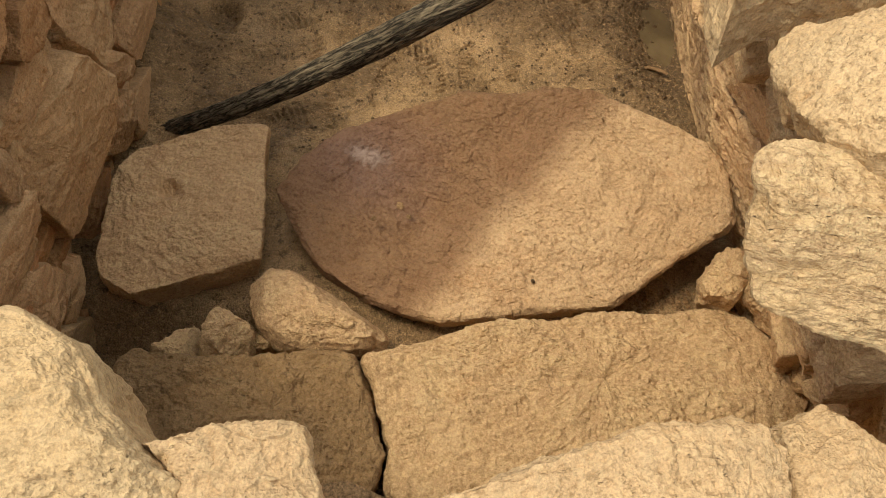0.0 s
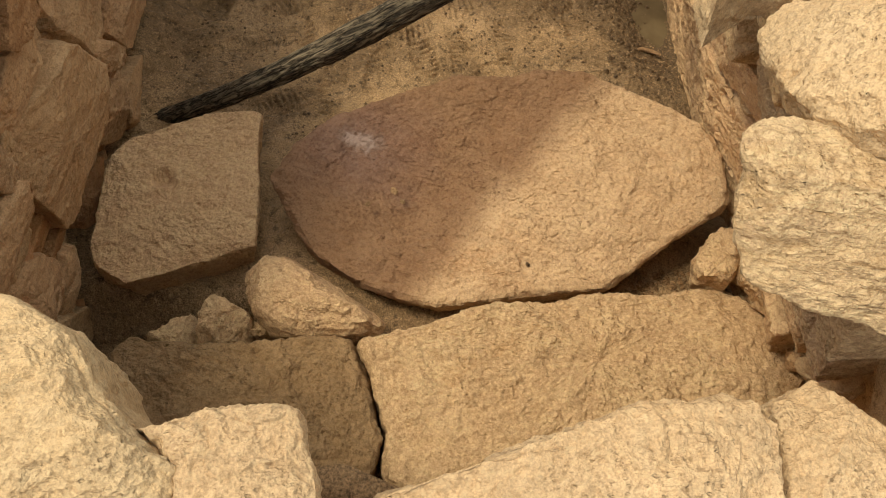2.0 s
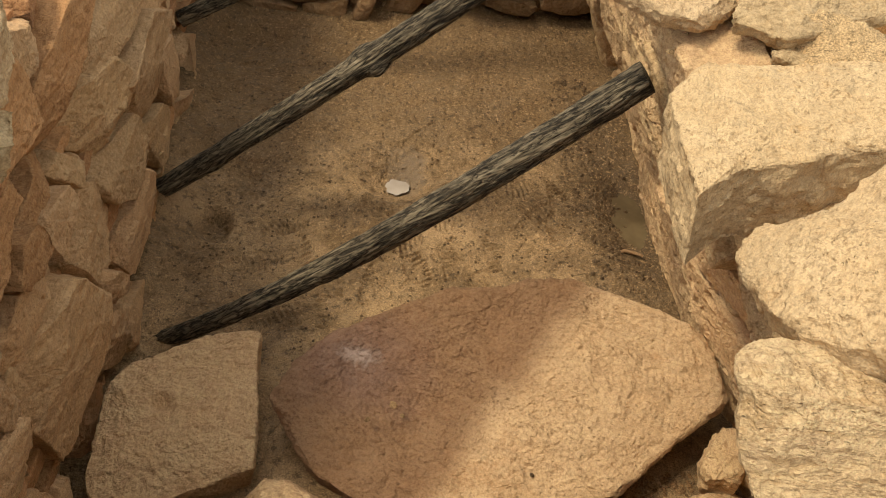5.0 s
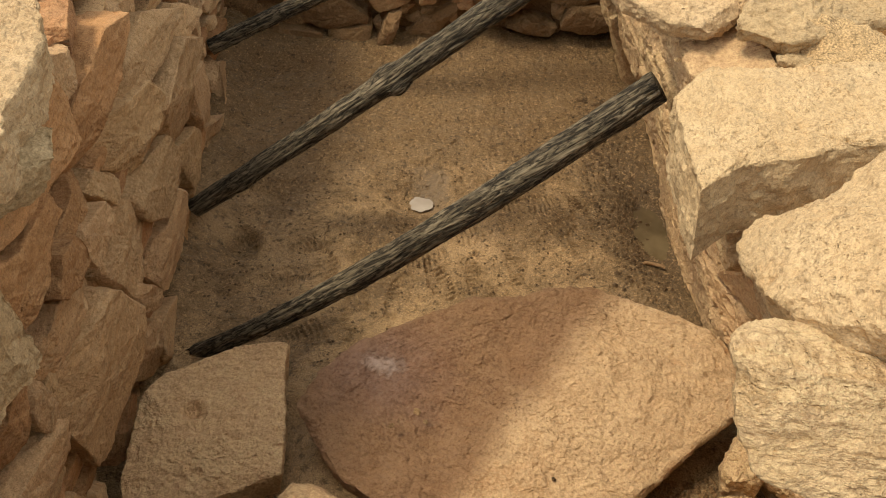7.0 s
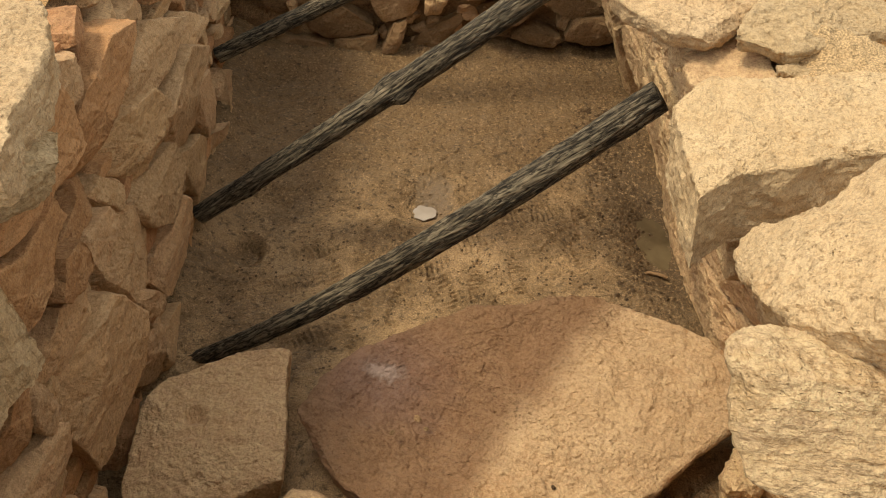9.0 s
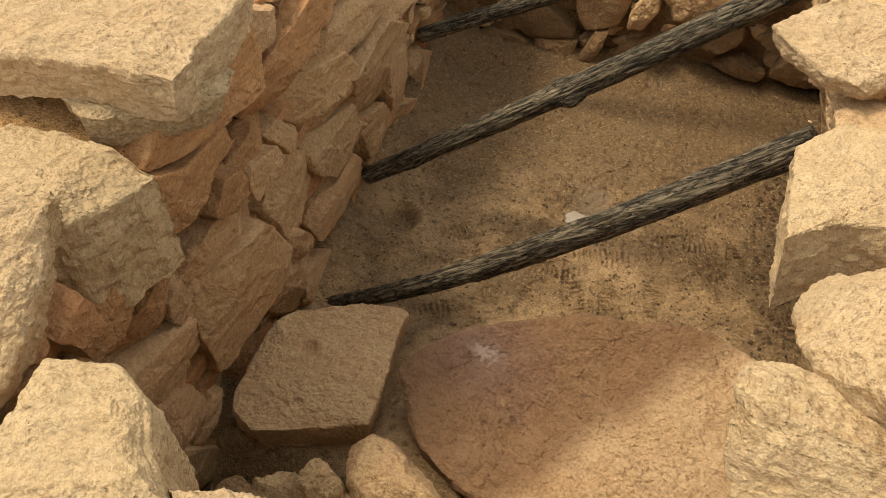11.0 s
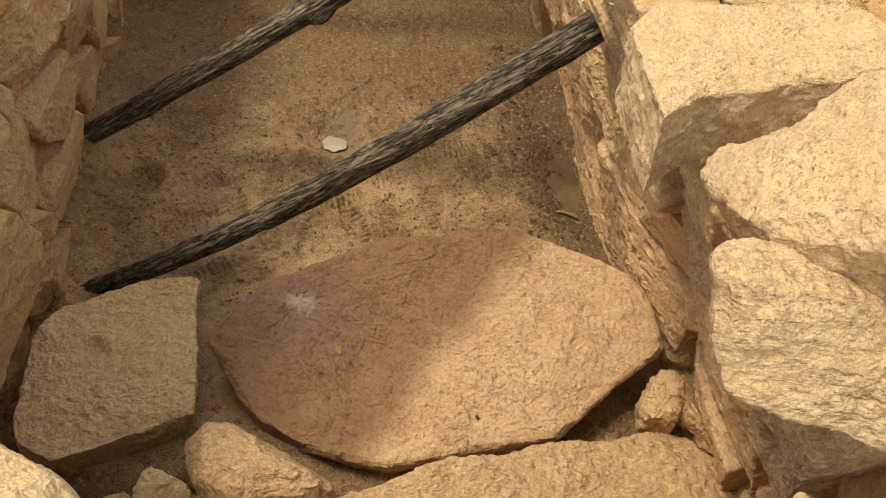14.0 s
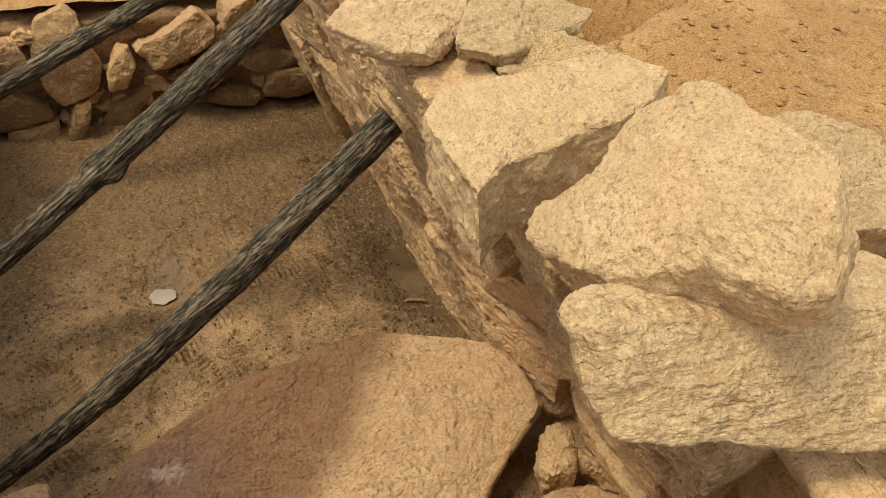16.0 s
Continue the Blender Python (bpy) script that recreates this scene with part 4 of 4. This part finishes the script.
stone("stone", (-0.866, 3.03, 0.382), 87, 92, [(-0.195, 0.195), (0.124, 0.096), (0.365, -0.084), (0.117, -0.18), (-0.176, -0.085), (-0.234, 0.057)], 0.15, WALL, edge=0.004, rough=0.0055, taper=0.02, n=130, rings=26, facets=6, shave=2.2, layers=0.0032, beds=0.6, crown=0.0, breaks=2, soften=0, parent=wall_left)
stone("stone", (-0.873, 3.308, 0.055), 89, 92, [(-0.448, 0.204), (0.024, -0.015), (0.217, 0.166), (0.615, -0.119), (0.333, -0.229), (-0.273, -0.078), (-0.468, 0.071)], 0.15, WALL, edge=0.004, rough=0.0055, taper=0.02, n=130, rings=26, facets=6, shave=2.2, layers=0.0032, beds=0.6, crown=0.0, breaks=2, soften=0, parent=wall_left)
# end wall: shade over its low stones is put into their darker material
stone("stone", (-0.021, 4.019, 0.487), 89, -4, [(-0.167, 0.065), (-0.108, 0.173), (0.024, 0.233), (0.086, 0.173), (0.096, 0.087), (0.16, -0.068), (0.122, -0.221), (-0.073, -0.279), (-0.139, -0.161)], 0.2, WALL, edge=0.006, rough=0.008, facets=5, breaks=2, parent=wall_back)
stone("stone", (-0.324, 4.015, 0.5), 81, -5, [(-0.104, 0.143), (0.092, 0.082), (0.126, -0.007), (0.056, -0.084), (-0.17, -0.134)], 0.2, WALL, edge=0.006, rough=0.008, facets=5, breaks=2, parent=wall_back)
stone("stone", (0.217, 3.973, 0.404), 82, -8, [(-0.061, -0.009), (-0.016, 0.118), (0.046, 0.101), (0.079, 0.012), (0.017, -0.103), (-0.065, -0.119)], 0.2, WALL, edge=0.006, rough=0.008, facets=5, breaks=2, parent=wall_back)
stone("stone", (0.507, 3.969, 0.491), 87, -10, [(-0.198, -0.013), (0.123, 0.184), (0.217, 0.109), (0.191, 0.02), (-0.014, -0.096), (-0.142, -0.144), (-0.177, -0.059)], 0.2, WALL, edge=0.006, rough=0.008, facets=5, breaks=2, parent=wall_back)
stone("stone", (0.191, 4.022, 0.107), 92, -12, [(-0.175, -0.113), (-0.037, 0.056), (0.154, 0.151), (0.183, 0.117), (0.027, -0.069), (-0.152, -0.143)], 0.2, DARK_STONE, edge=0.006, rough=0.008, facets=5, breaks=2, parent=wall_back)
stone("stone", (-0.027, 3.955, 0.1), 92, 5, [(-0.1, -0.088), (-0.02, 0.104), (0.089, 0.147), (0.03, -0.043), (0.001, -0.121)], 0.2, DARK_STONE, edge=0.006, rough=0.008, facets=5, breaks=2, parent=wall_back)
stone("stone", (-0.256, 3.987, 0.045), 89, -2, [(-0.12, 0.057), (0.136, 0.083), (0.12, -0.032), (-0.136, -0.107)], 0.2, DARK_STONE, edge=0.006, rough=0.008, facets=5, breaks=2, parent=wall_back)
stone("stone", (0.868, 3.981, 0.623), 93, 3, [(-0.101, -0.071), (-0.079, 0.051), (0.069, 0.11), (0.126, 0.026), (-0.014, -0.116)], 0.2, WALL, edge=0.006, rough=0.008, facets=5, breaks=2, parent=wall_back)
stone("stone", (0.997, 4.002, 0.328), 89, -4, [(-0.154, 0.025), (0.029, 0.081), (0.229, -0.01), (0.023, -0.069), (-0.128, -0.027)], 0.2, DARK_STONE, edge=0.006, rough=0.008, facets=5, breaks=2, parent=wall_back)
stone("stone", (1.149, 3.958, 0.186), 90, -2, [(-0.184, -0.043), (-0.132, 0.087), (0.138, 0.107), (0.155, -0.044), (0.023, -0.107)], 0.2, DARK_STONE, edge=0.006, rough=0.008, facets=5, breaks=2, parent=wall_back)
stone("stone", (0.825, 3.973, 0.131), 91, 4, [(-0.156, -0.026), (-0.072, 0.063), (0.131, 0.014), (0.096, -0.051)], 0.2, DARK_STONE, edge=0.006, rough=0.008, facets=5, breaks=2, parent=wall_back)
stone("stone", (0.607, 4.007, 0.299), 81, -12, [(-0.226, -0.038), (-0.048, 0.05), (0.158, 0.137), (0.178, 0.014), (0.084, -0.077), (-0.147, -0.086)], 0.2, DARK_STONE, edge=0.006, rough=0.008, facets=5, breaks=2, parent=wall_back)
stone("stone", (-0.341, 4.022, 0.186), 91, 1, [(-0.166, 0.119), (0.027, 0.119), (0.204, -0.008), (0.192, -0.073), (-0.045, -0.095), (-0.211, -0.063)], 0.2, DARK_STONE, edge=0.006, rough=0.008, facets=5, breaks=2, parent=wall_back)
stone("stone", (-0.58, 4.029, 0), 86, -10, [(-0.137, 0.086), (0.171, 0.08), (0.152, -0.064), (-0.186, -0.102)], 0.2, DARK_STONE, edge=0.006, rough=0.008, facets=5, breaks=2, parent=wall_back)

# ---- leaning wall: long coursed blocks with weathered holes ----
# along the wall, height, size
HOLES = [(1.91, 0.69, 0.034), (1.71, 0.66, 0.028), (1.65, 0.56, 0.032), (1.25, 1.1, 0.039), (1.15, 1.11, 0.046), (1.07, 1.13, 0.039), (2.18, 0.79, 0.03), (1.98, 0.68, 0.034), (1.04, 0.86, 0.03), (0.93, 1.06, 0.03), (0.57, 1.12, 0.052), (2.6, 0.41, 0.034), (2.88, 0.68, 0.034), (2.66, 0.69, 0.029), (1.28, 1.11, 0.034), (1.5, 0.66, 0.021), (1.91, 0.53, 0.018)]


def course_block(y0, y1, z0, z1, proud, seed):
    rng = random.Random(seed)
    cy, cz = (y0 + y1) / 2, (z0 + z1) / 2
    w, h = (y1 - y0) / 2, (z1 - z0) / 2
    j = lambda k: rng.uniform(-k, k)
    outline = [(-w + j(0.02), -h + j(0.02)), (-w * 0.3 + j(0.05), -h + j(0.025)), (w * 0.4 + j(0.05), -h + j(0.025)), (w + j(0.02), -h + j(0.03)), (w + j(0.03), j(0.05)),
               (w * 0.95 + j(0.02), h + j(0.02)), (w * 0.3 + j(0.08), h + j(0.02)), (-w * 0.4 + j(0.08), h + j(0.02)), (-w + j(0.02), h + j(0.02)), (-w + j(0.03), j(0.05))]
    own = [(cy - hy, (hz - cz) / 0.94, r) for hy, hz, r in HOLES]

    def pits(x, y):
        d = 0.0
        for hx, hy, r in own:
            away = math.hypot((x - hx) / 1.35, y - hy) + 0.008 * noise.noise((x * 40, y * 40, seed))
            if away < r * 1.3:
                d += r * 2.0 * smoothstep(r * 1.1, r * 0.55, away)
        return d + 0.014 * smoothstep(0.42, 0.62, noise.fractal(Vector((x * 13 + seed, y * 26, seed)), 0.8, 2, 3))

    stone("stone", (1.325 - 0.35 * cz - proud, cy, cz), 109 + rng.uniform(-4, 4), -90 + rng.uniform(-3, 3), outline, 0.2, INNER, edge=0.006, rough=0.008, n=240, rings=56, sides=12,
          facets=5, shave=1.6, beds=0.7, layers=0.004, taper=0.03, crown=0.0, breaks=1, soften=0, bowl=pits, parent=wall_right)


for row, (z0, z1, cuts, proud) in enumerate([(-0.12, 0.33, (0.9, 1.65, 2.7, 3.6, 4.1), 0.0), (0.35, 0.69, (0.72, 1.22, 2.02, 2.85, 3.5, 4.1), 0.02), (0.7, 0.99, (0.66, 1.2, 1.82, 2.5, 3.3, 4.1), 0.01),
                                             (1.0, 1.24, (0.5, 0.85, 1.33, 2.1, 2.75, 3.4, 4.1), 0.02), (1.25, 1.5, (0.45, 0.7, 1.02, 1.5, 2.05, 2.6, 3.3), 0.02)]):
    for k in range(len(cuts) - 1):
        course_block(cuts[k], cuts[k + 1] - 0.015, z0, z1, proud + 0.03 * math.sin(row * 5.1 + k * 2.3), row * 17 + k)


# ---- small stones packed into the joints of the walls ----
def chips(count, seed, wall, material, spot):
    rng = random.Random(seed)
    for _ in range(count):
        place, tilt, turn = spot(rng)
        w, h = rng.uniform(0.03, 0.085), rng.uniform(0.02, 0.05)
        lean, k = rng.uniform(0, 6.28), rng.randint(5, 7)
        outline = []
        for i in range(k):
            a = 2 * math.pi * (i + rng.uniform(-0.25, 0.25)) / k
            x, y = w * math.cos(a), h * math.sin(a)
            outline.append((x * math.cos(0.9) - y * math.sin(0.9), x * math.sin(0.9) + y * math.cos(0.9)) if wall is not wall_back else (x, y))
        stone("stone", place, tilt, turn, outline, rng.uniform(0.06, 0.1), material, edge=0.006, crown=0.006, rough=0.008, n=36, rings=7, sides=4, taper=0.1, facets=5, parent=wall)


def thin_courses():
    """Thin flat-laid stones that fill the rubble wall between its larger ones."""
    rng = random.Random(21)
    z = -0.02
    while z < 1.42:
        high = rng.uniform(0.055, 0.105)
        y = 0.4 + rng.uniform(0, 0.15)
        while y < 4.0:
            long = rng.uniform(0.12, 0.34)
            w, h = long / 2, high / 2 * rng.uniform(0.75, 1.05)
            j = lambda k: rng.uniform(-k, k)
            outline = [(-w, -h * rng.uniform(0.1, 0.9)), (-w * 0.5, -h + j(0.01)), (w * 0.5, -h + j(0.012)), (w, -h * rng.uniform(0.0, 0.8)), (w * rng.uniform(0.75, 1), h * rng.uniform(0.4, 1)),
                       (w * 0.3, h + j(0.012)), (-w * 0.4, h + j(0.012)), (-w * rng.uniform(0.8, 1), h * rng.uniform(0.3, 1))]
            dip = 0.05 * math.sin(y * 1.7 + z * 2) - 0.04 * (y - 2)
            stone("stone", (-0.94 + rng.uniform(-0.05, 0.05), y + w, z + high / 2 + dip), 90 + j(12), 90 + j(12), outline, 0.12, rng.choice((WALL, RUST)), edge=0.004, crown=0.0, rough=0.005, n=48, rings=9, sides=4,
                  taper=0.05, facets=4, shave=2, beds=0.5, breaks=1, soften=0, parent=wall_left)
            y += long + rng.uniform(0.0, 0.02)
        z += high + 0.014


thin_courses()
chips(70, 3, wall_left, WALL, lambda r: ((lambda z: (-0.935 - r.uniform(0, 0.04), r.uniform(0.5, 3.6), z))(r.uniform(0.05, 1.35)), 90 + r.uniform(-14, 14), 90 + r.uniform(-20, 20)))
chips(50, 4, wall_right, INNER, lambda r: ((lambda z: (1.345 - 0.35 * z + r.uniform(0, 0.03), r.uniform(0.3, 3.8), z))(r.uniform(0.05, 1.3)), 104 + r.uniform(-14, 10), -90 + r.uniform(-20, 20)))
chips(12, 6, wall_right, INNER, lambda r: ((1.26 + r.uniform(-0.1, 0.1), r.uniform(0.4, 0.75), r.uniform(0.56, 0.7)), 50 + r.uniform(-25, 25), -70 + r.uniform(-30, 30)))
chips(40, 5, wall_back, WALL, lambda r: ((r.uniform(-0.8, 1.1), 4.06, r.uniform(0.02, 0.6)), 90 + r.uniform(-10, 10), r.uniform(-15, 15)))


# ---- loose bits ----
def bit(name, place, size, flat, material, label, category, seed):
    """A small lump of stone or dried mud."""
    bm = bmesh.new()
    bmesh.ops.create_icosphere(bm, subdivisions=3, radius=1)
    for v in bm.verts:
        k = 1 + 0.35 * noise.fractal(v.co * 1.6 + Vector((seed, seed * 2, 0)), 0.8, 2, 4)
        v.co = Vector((v.co.x * size * k * 1.25, v.co.y * size * k, v.co.z * size * k * flat))
    me = bpy.data.meshes.new(name)
    bm.to_mesh(me)
    bm.free()
    me.polygons.foreach_set("use_smooth", [True] * len(me.polygons))
    me.materials.append(material)
    ob = new(name, me)
    ob.location, ob.rotation_euler = place, (0, 0, seed * 1.7)
    return tagged(ob, label, category)


def scatter(name, count, seed, spot, low, high, material, label, category):
    """Many small lumps as one piece."""
    rng = random.Random(seed)
    verts, faces = [], []
    base = [Vector(p) for p in ((1, 0, 0), (0.3, 0.9, 0), (-0.8, 0.55, 0), (-0.75, -0.6, 0), (0.35, -0.95, 0), (0.1, 0.05, 0.8), (0, 0, -0.5))]
    for _ in range(count):
        c, s, a = Vector(spot(rng)), rng.uniform(low, high) ** 1.0, rng.uniform(0, 6.28)
        turn = Matrix.Rotation(a, 3, "Z")
        k = len(verts)
        verts += [c + turn @ Vector((p.x * s * rng.uniform(0.7, 1.3), p.y * s * rng.uniform(0.7, 1.2), p.z * s * rng.uniform(0.6, 1.1))) for p in base]
        for i in range(5):
            faces += [(k + i, k + (i + 1) % 5, k + 5), (k + (i + 1) % 5, k + i, k + 6)]
    return tagged(mesh_object(name, verts, faces, material, smooth=False), label, category, kind="stuff")


def on_floor(x, y, lift=0.002):
    return (x, y, floor_height(x, y) + lift)


scatter("mud_crumbs", 1500, 11, lambda r: on_floor(r.uniform(-0.8, 1.25), r.uniform(1.7, 3.9)), 0.002, 0.008, WET_MUD, "crumbs of dark mud over the trodden floor", "mud")
scatter("mud_clods", 420, 12, lambda r: on_floor(r.gauss(1.08, 0.07), r.uniform(2.1, 3.5)), 0.004, 0.014, WET_MUD, "dark damp clods along the wall foot", "mud")
scatter("floor_pebbles", 60, 13, lambda r: on_floor(r.uniform(-0.8, 1.2), r.uniform(1.75, 3.8), 0.003), 0.004, 0.011, MUD, "small muddy pebbles on the mud floor", "pebbles")
scatter("gravel", 320, 14, lambda r: on_floor(r.uniform(0.78, 1.1), r.uniform(0.8, 1.1), 0.004), 0.005, 0.014, PACKING, "dark gravel in the gap under the slab", "gravel")
scatter("ground_pebbles", 500, 15, lambda r: (lambda x, y: (x, y, outside(x, y) + 0.003))(r.uniform(1.3, 3.0), r.uniform(0.4, 2.6)), 0.004, 0.016, EARTH, "small stones on the orange ground", "pebbles")
scatter("wall_top_crumbs", 380, 16, lambda r: (r.gauss(1.1, 0.14), r.gauss(1.6, 0.22), 1.5 + r.uniform(-0.02, 0.02)), 0.004, 0.016, PALE_EARTH, "sandy crumbs on the wall top", "crumbs")


def twig():
    pts = [(-0.055, 0.0, 0.004), (-0.02, 0.012, 0.01), (0.02, 0.004, 0.007), (0.05, -0.012, 0.012), (0.062, -0.02, 0.01)]
    cu = bpy.data.curves.new("twig", "CURVE")
    cu.dimensions, cu.bevel_depth, cu.bevel_resolution = "3D", 0.008, 2
    sp = cu.splines.new("POLY")
    sp.points.add(len(pts) - 1)
    for p, q in zip(sp.points, pts):
        p.co = (*q, 1)
        p.radius = 1.2 - 6 * abs(q[0])
    cu.materials.append(DARK_STONE)
    ob = new("twig", cu)
    ob.location = on_floor(1.16, 2.27, 0.004)
    return tagged(ob, "short pale twig on the wet mud", "twig")


twig()

bit("pebble", (0.485, 1.036, 0.413), 0.006, 0.7, WET_MUD, "tiny dark pebble lying on the worn slab", "pebble", 3)
bit("stone_flake", (0.075, 1.275, 0.422), 0.011, 0.35, DARK_STONE, "thin rusty flake of stone on the damp slab", "stone flake", 5)
bit("stone_flake", (-0.007, 1.234, 0.407), 0.008, 0.35, DARK_STONE, "thin rusty flake of stone on the damp slab", "stone flake", 6)
bit("stone_flake", (0.102, 1.239, 0.417), 0.007, 0.35, DARK_STONE, "thin rusty flake of stone on the damp slab", "stone flake", 7)
